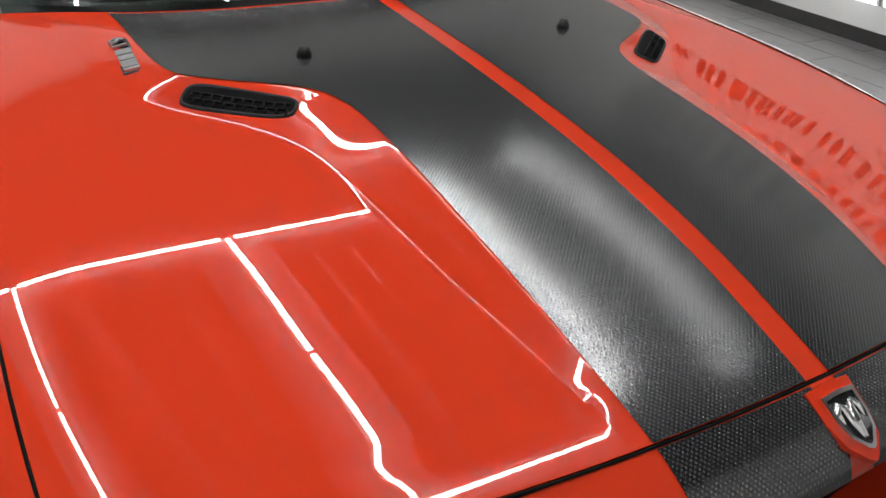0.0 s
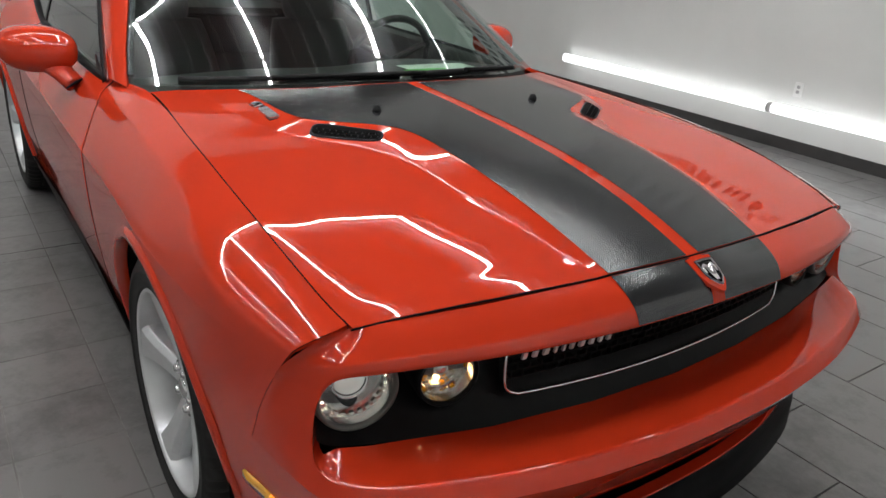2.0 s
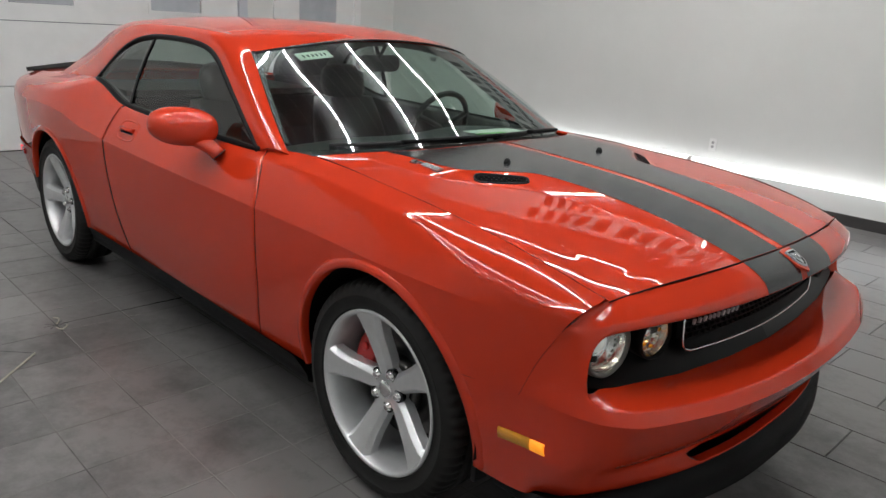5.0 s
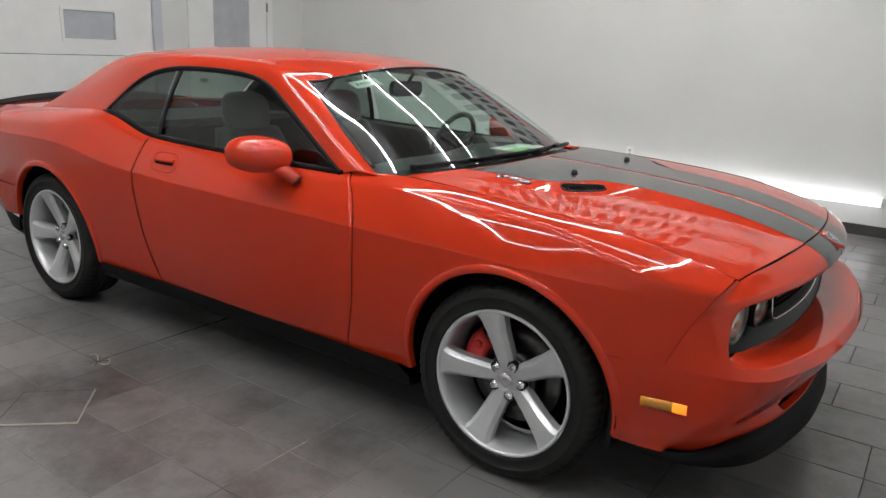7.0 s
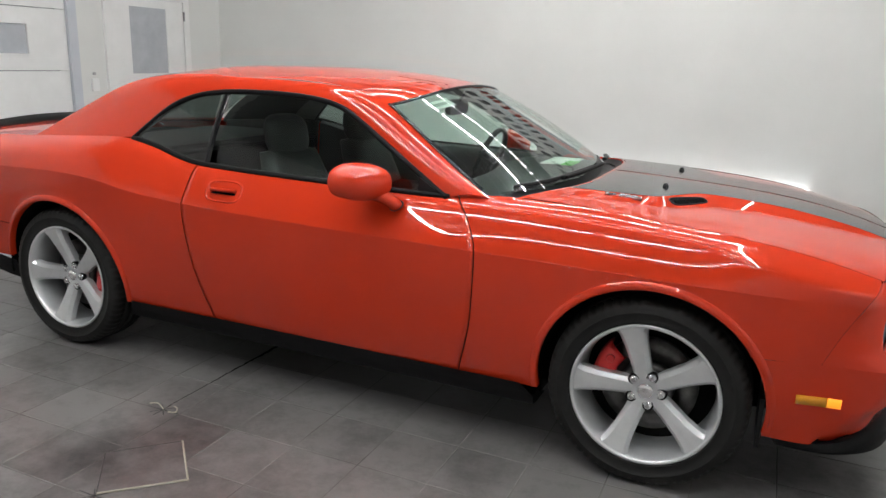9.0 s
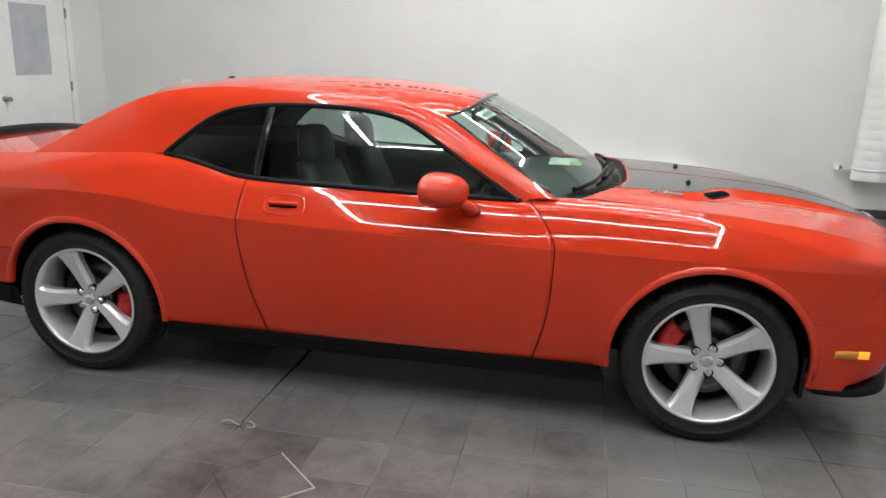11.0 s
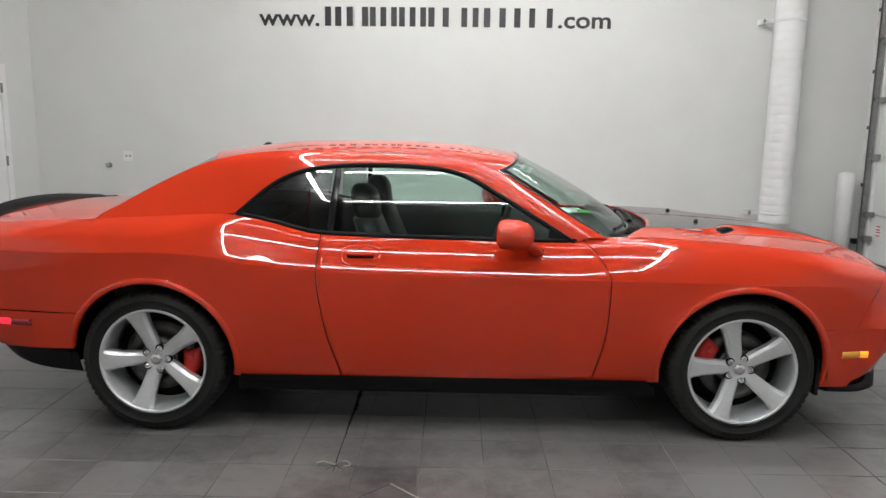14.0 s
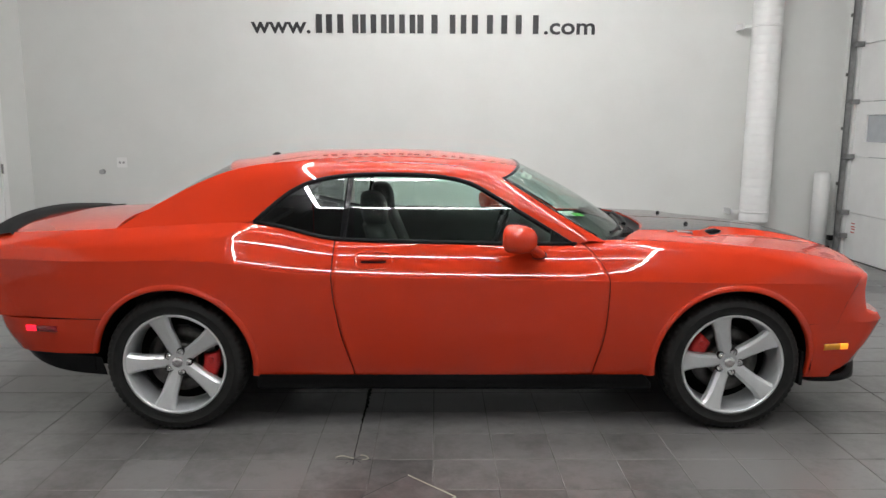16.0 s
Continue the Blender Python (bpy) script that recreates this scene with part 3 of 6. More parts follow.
bmesh.ops.recalc_face_normals(bm, faces=bm.faces[:])
outward(bm, (1.9, 0, 0.5))
front_bumper = part("front_bumper", bm, PAINT, car)

bm = bmesh.new()
sheet(bm, loft([M((2.24, -0.52, 0.44), (2.28, -0.25, 0.44), (2.29, 0, 0.44), (2.28, 0.25, 0.44), (2.24, 0.52, 0.44)), M((2.15, -0.52, 0.4), (2.2, -0.25, 0.4), (2.21, 0, 0.4), (2.2, 0.25, 0.4), (2.15, 0.52, 0.4)), M((2.17, -0.52, 0.30), (2.22, -0.25, 0.30), (2.23, 0, 0.30), (2.22, 0.25, 0.30), (2.17, 0.52, 0.30))], 6, 4))
outward(bm, (1.9, 0, 0.4))
part("lower_grille", bm, DARK, front_bumper, "black lower air intake")

# chin spoiler: a thin lip that runs round the nose
CHIN = [M((1.95, 0.835, 0.285), (2.12, 0.790, 0.280), (2.250, 0.62, 0.330), (2.328, 0.3, 0.338), (2.344, 0, 0.338)),
        M((1.93, 0.848, 0.272), (2.125, 0.806, 0.268), (2.273, 0.640, 0.318), (2.353, 0.3, 0.327), (2.369, 0, 0.327)),
        M((1.93, 0.848, 0.256), (2.125, 0.808, 0.246), (2.276, 0.645, 0.236), (2.364, 0.3, 0.234), (2.382, 0, 0.234)),
        M((1.93, 0.838, 0.248), (2.12, 0.798, 0.238), (2.262, 0.636, 0.226), (2.348, 0.3, 0.224), (2.366, 0, 0.224)),
        M((1.9, 0.7, 0.225), (2.0, 0.6, 0.215), (2.1, 0.45, 0.215), (2.15, 0.2, 0.215), (2.16, 0, 0.215))]
S = [cr(r + [(x, -y, z) for x, y, z in r[-2::-1]], 8) for r in CHIN]
bm = bmesh.new()
for a, b in zip(S, S[1:]):
    sheet(bm, np.array([a, b]))
bmesh.ops.remove_doubles(bm, verts=bm.verts, dist=0.0004)
outward(bm, (1.8, 0, 0.3))
part("chin_spoiler", bm, SATIN, car, "satin black chin spoiler")

# black recess with lamps
bm = bmesh.new()
RC = [M((2.07, 0.812, 0.82), (2.08, 0.75, 0.845), (2.16, 0.4, 0.845), (2.21, 0, 0.86)), M((2.10, 0.818, 0.72), (2.11, 0.75, 0.73), (2.16, 0.4, 0.74), (2.21, 0, 0.74)), M((2.165, 0.828, 0.655), (2.205, 0.75, 0.641), (2.268, 0.4, 0.613), (2.290, 0, 0.607))]
for s in (-1, 1):
    sheet(bm, loft(RC, 8, 6) * (1, s, 1))
outward(bm, (1.8, 0, 0.7))
part("front_recess", bm, RECESS, car, "satin black panel round the headlamps")
# stripes over the header, with the bare paint line and pad for the emblem
def on_header(y, v):
    """A point of the header at half width y and v from the hood (0) to the lip (1)."""
    f = v * (header.shape[0] - 1)
    i = min(int(f), header.shape[0] - 2)
    rows = []
    for r in (header[i], header[i + 1]):
        rows.append([np.interp(abs(y), r[:, 1], r[:, c]) for c in (0, 2)])
    (xa, za), (xb, zb) = rows
    t = f - i
    return np.array((xa * (1 - t) + xb * t, y, za * (1 - t) + zb * t))


HN = Vector((0.47, 0.0, 0.88))
for s in (-1, 1):
    bm = bmesh.new()
    A = np.array([[on_header(s * (0.02 + (0.243 - 0.006 * v - 0.02) * u), v) + np.array(HN) * 0.0016 for u in np.linspace(0, 1, 14)] for v in np.linspace(0.02, 0.995, 20)])
    sheet(bm, A)
    outward(bm, (2.0, 0, 0.5))
    part("header_stripe", bm, CARBON, header_ob, "matte dark carbon-fibre vinyl stripe")

# emblem: a shield on a red pad, as plain shapes
emblem = part("emblem", bmesh.new(), CHROME, header_ob, "chrome shield emblem")
E0 = Vector(on_header(0, 0.42)) + HN * 0.001
EU, EV = Vector((0.88, 0, -0.47)), Vector((0, 1, 0))


def shield(bm, k, h0, h1, hole=0.0):
    pts = [(-0.034, -0.028), (-0.036, 0.0), (-0.034, 0.028), (-0.004, 0.027), (0.018, 0.021), (0.034, 0.006), (0.037, 0.0), (0.034, -0.006), (0.018, -0.021), (-0.004, -0.027)]
    ring = lambda q, h: [bm.verts.new(E0 + EU * (u * q) + EV * (w * q) + HN * h) for u, w in pts]
    a, b = ring(k, h0), ring(k * 0.97, h1)
    n = len(pts)
    for i in range(n):
        bm.faces.new((a[i], a[(i + 1) % n], b[(i + 1) % n], b[i]))
    if hole:
        c, d = ring(hole, h1), ring(hole, h0)
        for p, q in ((b, c), (c, d)):
            for i in range(n):
                bm.faces.new((p[i], p[(i + 1) % n], q[(i + 1) % n], q[i]))
    else:
        bm.faces.new(b)
    bmesh.ops.recalc_face_normals(bm, faces=bm.faces[:])


for nm, m, k, a, b, hole in (("pad", PAINT, 1.35, -0.004, 0.0028, 0), ("field", GLOSSBLACK, 0.9, 0.0, 0.005, 0), ("shield_rim", CHROME, 1.0, 0.0, 0.0095, 0.82)):
    bm = bmesh.new()
    shield(bm, k, a, b, hole)
    part(nm, bm, m, emblem)
bm = bmesh.new()
for sgn in (-1, 1):
    P = [E0 + EU * u + EV * (sgn * w) + HN * 0.008 for u, w in ((0.022, 0.002), (0.004, 0.004), (-0.014, 0.005), (-0.019, 0.011), (-0.012, 0.018), (0.002, 0.017))]
    tube(bm, P, [0.003, 0.005, 0.0055, 0.005, 0.0045, 0.002], 8, 0.8)
part("ornament", bm, CHROME, emblem, "plain chrome ornament")

# grille opening: mesh, chrome surround and row of dashes
def grille_x(y):
    return 2.252 - 0.036 * (abs(y) / 0.455) ** 2


bm = bmesh.new()
rows = np.arange(0.70, 0.83, 0.0165)
for k, z in enumerate(rows):
    ys = np.linspace(-0.45, 0.45, 31)
    for a, b in zip(ys, ys[1:]):
        P = [bm.verts.new((grille_x(y) + dx, y, z + dz)) for y in (a, b) for dx, dz in ((0, -0.0016), (0.012, -0.0012), (0.012, 0.0012), (0, 0.0016))]
        for q in ((0, 1, 5, 4), (1, 2, 6, 5), (2, 3, 7, 6)):
            bm.faces.new([P[i] for i in q])
    if k < len(rows) - 1:
        for y in np.arange(-0.44 + 0.014 * (k % 2), 0.44, 0.028):
            x = grille_x(y)
            box(bm, x, x + 0.0118, y - 0.0014, y + 0.0014, z + 0.001, rows[k + 1] - 0.001)
bmesh.ops.recalc_face_normals(bm, faces=bm.faces[:])
grille = part("grille", bm, SATIN, car, "black mesh grille")
bm = bmesh.new()
sheet(bm, np.array([[(grille_x(y) + dx, y, z) for dx, z in ((-0.012, 0.83), (-0.012, 0.70), (0.004, 0.69), (0.018, 0.668))] for y in np.linspace(-0.452, 0.452, 40)]))
outward(bm, (1.8, 0, 0.7))
part("grille_tray", bm, SATIN, grille, "dark tray under the grille mesh")
path = [(grille_x(0.455) + 0.004, -0.438, 0.80), (grille_x(0.455) + 0.008, -0.452, 0.755), (grille_x(0.455) + 0.013, -0.4555, 0.71), (grille_x(0.455) + 0.016, -0.453, 0.684), (grille_x(0.455) + 0.018, -0.442, 0.671)]
low = [(grille_x(y) + 0.02, y, 0.666 - 0.010 * (1 - (y / 0.43) ** 2)) for y in np.linspace(-0.425, 0.425, 30)]
path = list(cr(path, 5)) + low + [(x, -y, z) for x, y, z in cr(path, 5)[::-1]]
bm = bmesh.new()
tube(bm, path, 0.0033, 8)
part("grille_surround", bm, CHROME, grille, "thin chrome grille surround")
dash_w = (0.020, 0.020, 0.022, 0.015, 0.015, 0.018, 0.022, 0.020, 0.018, 0.019)
y = -0.425
for w in dash_w:
    bm = bmesh.new()
    A = [(y + 0.002, 0.741), (y + w - 0.007, 0.741), (y + w - 0.004, 0.754), (y + 0.005, 0.754)]
    prism(bm, A, "x", grille_x(y) + 0.012, grille_x(y) + 0.018)
    part("dash", bm, SILVER, grille, "chrome dash in place of lettering")
    y += w + 0.0045


def headlamp(y, z, x, r, lit):
    lamp = part("headlamp", bmesh.new(), SATIN, car, "round clear headlamp in a grey ring" if lit else "round inner lamp with an amber reflector")
    lamp.location = (x, y, z)
    lamp.rotation_euler = (0, 0, radians(-8 if y < 0 else 8))
    bm = bmesh.new()
    lathe(bm, [(r * 1.02, -0.07), (r * 1.10, -0.07), (r * 1.17, 0.0), (r * 1.13, 0.012), (r * 1.05, 0.016), (r * 1.0, 0.006)], 56, "x", closed=True)
    part("bezel", bm, BEZEL if lit else SATIN, lamp, "grey painted lamp ring" if lit else "")
    bm = bmesh.new()
    lathe(bm, [(r * 1.0, 0.004), (r * 0.97, -0.012), (r * 0.90, -0.020), (r * 0.84, -0.024), (r * 0.74, -0.036), (r * 0.60, -0.050), (r * 0.46, -0.060), (r * 0.3, -0.064)], 56, "x", caps=(False, True))
    part("reflector", bm, REFLECTOR, lamp, "bright metal reflector")
    bm = bmesh.new()
    if lit:
        lathe(bm, [(r * 0.50, -0.055), (r * 0.52, -0.030), (r * 0.50, -0.024), (r * 0.46, -0.024), (r * 0.46, -0.030)], 40, "x", caps=(False, False))
        part("shroud", bm, CHROME, lamp, "chrome ring round the projector lens")
        bm = bmesh.new()
        lathe(bm, [(r * 0.46, -0.040), (r * 0.42, -0.030), (r * 0.30, -0.020), (r * 0.14, -0.015), (r * 0.02, -0.014)], 40, "x")
        part("projector", bm, PROJ, lamp, "glass projector lens, lit")
        bm = bmesh.new()
        lathe(bm, [(0.002, -0.052), (0.007, -0.05), (0.008, -0.044), (0.004, -0.038), (0.001, -0.037)], 14, "x", c=(0.022, -0.012, r * 0.66))
        part("bulb", bm, CLEARLIT, lamp, "lit bulb")
    else:
        lathe(bm, [(r * 0.36, -0.06), (r * 0.34, -0.030), (r * 0.26, -0.018), (r * 0.1, -0.014)], 32, "x")
        part("bulb_cap", bm, REFLECTOR, lamp, "bright bulb cap")
        for dz in (-1, 1):
            bm = bmesh.new()
            lathe(bm, [(0.001, -0.045), (0.005, -0.043), (0.006, -0.036), (0.002, -0.031)], 12, "x", c=(0, 0, dz * r * 0.55))
            part("bulb", bm, PARKLIT, lamp, "lit orange bulb")
        for dy in (-1, 1):
            bm = bmesh.new()
            box(bm, -0.034, -0.022, dy * r * 0.6 - r * 0.32, dy * r * 0.6 + r * 0.32, -r * 0.16, r * 0.16)
            part("bridge", bm, STEEL, lamp)
    for k in range(24):
        a = 2 * math.pi * k / 24
        for rr, x0, hw in ((r * 0.90, -0.019, 0.0045), (r * 0.74, -0.031, 0.004), (r * 0.6, -0.043, 0.003)):
            if lit and rr < r * 0.85:
                continue
            bm = bmesh.new()
            box(bm, x0 - 0.006, x0 + 0.003, -r * 0.05, r * 0.05, -hw, hw)
            bmesh.ops.transform(bm, matrix=Matrix.Translation((0, rr * math.cos(a), rr * math.sin(a))) @ Matrix.Rotation(a, 4, "X"), verts=bm.verts)
            amber = not lit and (k * 7 + int(rr * 900)) % 5 == 0
            part("facet", bm, AMBERDIM if amber else FACET, lamp, "amber facet" if amber else "")
    bm = bmesh.new()
    lathe(bm, [(r * 1.0, 0.004), (r * 0.93, 0.011), (r * 0.7, 0.018), (r * 0.4, 0.022), (r * 0.05, 0.024)], 48, "x", caps=(False, True))
    o = part("lens", bm, LENS, lamp, "clear lens")
    o.visible_shadow = False
    return lamp


BEZEL = vary(mat("grey_lamp_ring", rough=0.35, metal=0.3), (0.10, 0.10, 0.095), (0.14, 0.14, 0.13), 20, 3)
PROJ = glow("projector_glass", (0.75, 0.76, 0.70), 0.22)
PROJ.node_tree.nodes["Principled BSDF"].inputs["Roughness"].default_value = 0.08
PARKLIT = glow("parking_bulb", (1.0, 0.62, 0.28), 9.0)
CLEARLIT = glow("headlamp_bulb", (1.0, 0.95, 0.82), 14.0)
REFLECTOR = mat("lamp_reflector", (0.78, 0.78, 0.75), 0.16, 0.9)
FACET = mat("reflector_facets", (0.8, 0.8, 0.74), 0.12, 0.9)
for s in (-1, 1):
    headlamp(s * 0.755, 0.742, 2.176, 0.069, True)
    headlamp(s * 0.580, 0.738, 2.205, 0.056, False)


def near(grid, x, z):
    """Half width of a lofted skin near x, z."""
    G = grid.reshape(-1, 3)
    d = (G[:, 0] - x) ** 2 + (G[:, 2] - z) ** 2
    k = np.argsort(d)[:6]
    w = 1 / (d[k] + 1e-5)
    return float((G[k, 1] * w).sum() / w.sum())


for s in (-1, 1):
    mk = part("side_marker", bmesh.new(), AMBERDIM, front_bumper, "amber side marker, lit at its front end")
    for nm, a, b, m in (("lens", 1.966, 2.062, AMBERDIM), ("lit_lens", 2.062, 2.105, AMBER)):
        bm = bmesh.new()
        A = [[(x, s * (near(bump, x, z) + h), z) for z, h in ((0.434, -0.004), (0.437, 0.005), (0.453, 0.007), (0.469, 0.005), (0.472, -0.004))] for x in np.linspace(a, b, 8)]
        sheet(bm, np.array(A))
        outward(bm, (1.9, 0, 0.45))
        part(nm, bm, m, mk, thick=0.004)
    bm = bmesh.new()
    lathe(bm, [(0.045, -0.03), (0.05, 0.0), (0.047, 0.008), (0.03, 0.014), (0.005, 0.016)], 32, "x", c=(2.175, s * 0.665, 0.318))
    part("fog_lamp", bm, CHROME, front_bumper, "small round fog lamp")

# ==== greenhouse ====
# outer window line and inner line (windscreen edge, roof edge, sail edge)
R4 = M((0.63, 0.822, 0.992), (0.47, 0.79, 1.088), (0.28, 0.748, 1.2), (0.10, 0.708, 1.305), (-0.05, 0.692, 1.341), (-0.25, 0.686, 1.355), (-0.54, 0.686, 1.353), (-0.74, 0.698, 1.325), (-0.87, 0.722, 1.268), (-0.97, 0.752, 1.19), (-1.06, 0.788, 1.108))
R3 = M((0.80, 0.797, 1.005), (0.62, 0.75, 1.108), (0.44, 0.69, 1.218), (0.25, 0.632, 1.335), (0.10, 0.605, 1.388), (-0.2, 0.585, 1.412), (-0.54, 0.58, 1.416), (-0.85, 0.585, 1.419), (-1.22, 0.60, 1.375), (-1.55, 0.635, 1.222), (-1.80, 0.745, 1.066))
RM = [((a[0] + b[0]) / 2, (a[1] + b[1]) / 2 + 0.012, (a[2] + b[2]) / 2 + 0.016) for a, b in zip(R4, R3)]
RM[-1] = (-1.43, 0.774, 1.088)
RM[-2] = (-1.27, 0.712, 1.213)
RM[-3] = (-1.05, 0.672, 1.343)
R4D, RMD, R3D = [fair(cr(r, 8), 14) for r in (R4, RM, R3)]
for s in (-1, 1):
    bm = bmesh.new()
    sheet(bm, cr(np.array([R4D, RMD, R3D]), 8) * (1, s, 1))
    outward(bm, (-0.3, 0, 0.9))
    part("roof_pillar", bm, PAINT, car, thick=0.012)
    bm = bmesh.new()
    inset = [[(x - 0.012 if x > 0 else x, y - 0.022, z - 0.016) for x, y, z in row] for row in (R4, RM, R3)]
    sheet(bm, loft(inset, 8, 6) * (1, s, 1))
    part("pillar_lining", bm, HEADLINER, car, "grey lining inside the roof pillar")
# roof skin
bm = bmesh.new()
roof_mid = fn((0.36, 1.405), (0.2, 1.432), (0.0, 1.454), (-0.35, 1.468), (-0.8, 1.462), (-1.3, 1.405))
A = []
edge = R3D[24:65]
for x, y, z in edge:
    xc = x + (0.12 if x > -0.35 else 0.10) * np.clip((x + 0.35) / 0.6, -1, 1)
    zm = float(roof_mid(xc))
    px = 2.0 + 2.2 * float(np.clip((x + 0.35) / 0.6, 0, 1))
    row = []
    for v in np.linspace(-1, 1, 33):
        row.append((x + (xc - x) * (1 - abs(v) ** px), v * y, z + (zm - z) * (1 - abs(v) ** 2.3)))
    A.append(row)
sheet(bm, np.array(A))
outward(bm, (-0.3, 0, 0.9))
part("roof", bm, PAINT, car, thick=0.012)
ROOF_FRONT, ROOF_REAR = np.array(A[0]), np.array(A[-1])

# windscreen between the cowl and the roof
base = np.array([(0.795 + 0.221 * (1 - abs(v) ** 3.1), v * 0.79, 1.012 + 0.022 * (1 - v * v)) for v in np.linspace(-1, 1, 33)])
midw = (base + ROOF_FRONT) / 2 + np.array([(0.01 + 0.0095 * (1 - abs(v) ** 3.3), 0, 0.012) for v in np.linspace(-1, 1, 33)])
bm = bmesh.new()
sheet(bm, cr(np.array([base, midw, ROOF_FRONT]), 10))
outward(bm, (0, 0, 0.9))
part("windscreen", bm, WINDSHIELD, car, "raked clear windscreen")
FRIT = mat("black_glass_border", (0.006, 0.006, 0.007), 0.15)
bm = bmesh.new()
for s in (-1, 1):
    tube(bm, [(x + 0.004, s * (y - 0.012), z + 0.001) for x, y, z in R3D[2:25]], 0.011, 8, 0.5)
tube(bm, [(x + 0.01, y * 0.985, z - 0.004) for x, y, z in ROOF_FRONT], 0.011, 8, 0.5)
part("windscreen_seal", bm, FRIT, car, "black border of the windscreen")
# rear window
back = R3D[64:81]
A = []
for k, (x, y, z) in enumerate(back):
    t = k / (len(back) - 1)
    yy = y - 0.022 - 0.05 * t
    A.append([(x - (0.1 - 0.04 * t) * (1 - v * v), v * yy, z - 0.016 * min(1, 6 * t) - 0.004 + 0.03 * (1 - abs(v) ** 2.3)) for v in np.linspace(-1, 1, 33)])
bm = bmesh.new()
sheet(bm, np.array(A))
outward(bm, (0, 0, 0.9))
part("rear_window", bm, DARKGLASS, car)

# side windows
side_y = lambda z: 0.823 - 0.288 * (z - 1) - 0.345 * (z - 1) ** 2
for s in (-1, 1):
    top = R4D
    rows = []
    for x, y, z in top:
        zb = float(edge_z(x)) - 0.01
        rows.append([(x, s * side_y(zb + (z - zb) * t), zb + (z - zb) * t) for t in np.linspace(0, 1, 12)])
    rows = np.array(rows)
    for name, lo, hi, m in (("door_window", -0.56, 0.7, SIDEGLASS), ("quarter_window", -1.1, -0.585, DARKGLASS)):
        k = (rows[:, 0, 0] > lo) & (rows[:, 0, 0] < hi)
        bm = bmesh.new()
        sheet(bm, rows[k])
        outward(bm, (-0.2, 0, 0.9))
        part(name, bm, m, car, "tinted side glass")

# rear deck, tail and spoiler
bm = bmesh.new()
A = []
for x in np.linspace(-1.80, -2.44, 14):
    A.append([(x - 0.09 * (1 - v * v), v * float(edge_w(x)), float(edge_z(x)) + 0.025 * (1 - abs(v) ** 2.5)) for v in np.linspace(-1, 1, 25)])
sheet(bm, np.array(A))
outward(bm, (-2.1, 0, 0.5))
part("trunk_lid", bm, PAINT, car, thick=0.01)
bm = bmesh.new()
def arch_rear(z, inset=0.0):
    """Where the rear bumper meets the wheel arch, at height z."""
    x = -AX - math.sqrt(ARCH**2 - (z - HUBZ) ** 2) - 0.001
    return (x, float(flank(np.array(x), np.array(z))) - inset, z)


LOWT = [M(arch_rear(0.42, 0.012), (-2.12, 0.875, 0.42), (-2.32, 0.80, 0.42), (-2.42, 0.6, 0.42), (-2.46, 0, 0.42)),
        M(arch_rear(0.52, 0.006), (-2.15, 0.892, 0.52), (-2.375, 0.815, 0.52), (-2.475, 0.6, 0.52), (-2.515, 0, 0.52)),
        M(arch_rear(0.612), (-2.18, 0.897, 0.612), (-2.40, 0.82, 0.612), (-2.50, 0.6, 0.612), (-2.54, 0, 0.612))]
UPT = [M((-2.25, 0.875, 0.612), (-2.32, 0.855, 0.612), (-2.40, 0.82, 0.612), (-2.50, 0.6, 0.612), (-2.54, 0, 0.612)),
       M((-2.33, 0.865, 0.80), (-2.40, 0.845, 0.80), (-2.46, 0.78, 0.80), (-2.52, 0.6, 0.80), (-2.55, 0, 0.80)),
       M((-2.40, 0.84, 0.93), (-2.43, 0.82, 0.93), (-2.47, 0.75, 0.94), (-2.52, 0.6, 0.95), (-2.55, 0, 0.96)),
       M((-2.42, 0.69, 1.03), (-2.44, 0.69, 1.035), (-2.46, 0.66, 1.04), (-2.50, 0.5, 1.045), (-2.53, 0, 1.05))]
for s in (-1, 1):
    sheet(bm, loft(LOWT, 12, 8) * (1, s, 1))
    sheet(bm, loft(UPT, 8, 6) * (1, s, 1))
outward(bm, (-1.5, 0, 0.7))
rear_bumper = part("rear_bumper", bm, PAINT, car)
bm = bmesh.new()
T = [M((-1.84, 0.885, 0.30), (-2.08, 0.86, 0.32), (-2.26, 0.77, 0.35), (-2.36, 0.6, 0.36), (-2.40, 0, 0.36)), M((-1.86, 0.896, 0.40), (-2.12, 0.870, 0.425), (-2.31, 0.80, 0.44), (-2.415, 0.6, 0.445), (-2.455, 0, 0.445))]
for s in (-1, 1):
    sheet(bm, loft(T, 8, 4) * (1, s, 1))
outward(bm, (-1.5, 0, 0.5))
part("rear_valance", bm, SATIN, car, "black lower valance")
bm = bmesh.new()
A = []
for v in np.linspace(-1, 1, 41):
    y = 0.74 * v
    c = (1 - abs(v) ** 2.2)
    xr, xf = -2.50 - 0.075 * c, -2.36 - 0.09 * c
    zt, zb = 1.047 + 0.052 * c ** 1.3, 1.030 + 0.022 * c
    A.append([(xf, y, zb), (xf - 0.01, y, zb + 0.012), ((xf + xr) / 2, y, zt - 0.016), (xr + 0.01, y, zt), (xr, y, zt - 0.006), (xr + 0.02, y, zb - 0.01)])
sheet(bm, np.array(A))
outward(bm, (-2.3, 0, 0.9))
part("rear_spoiler", bm, SATIN, car, "matte black trunk spoiler")

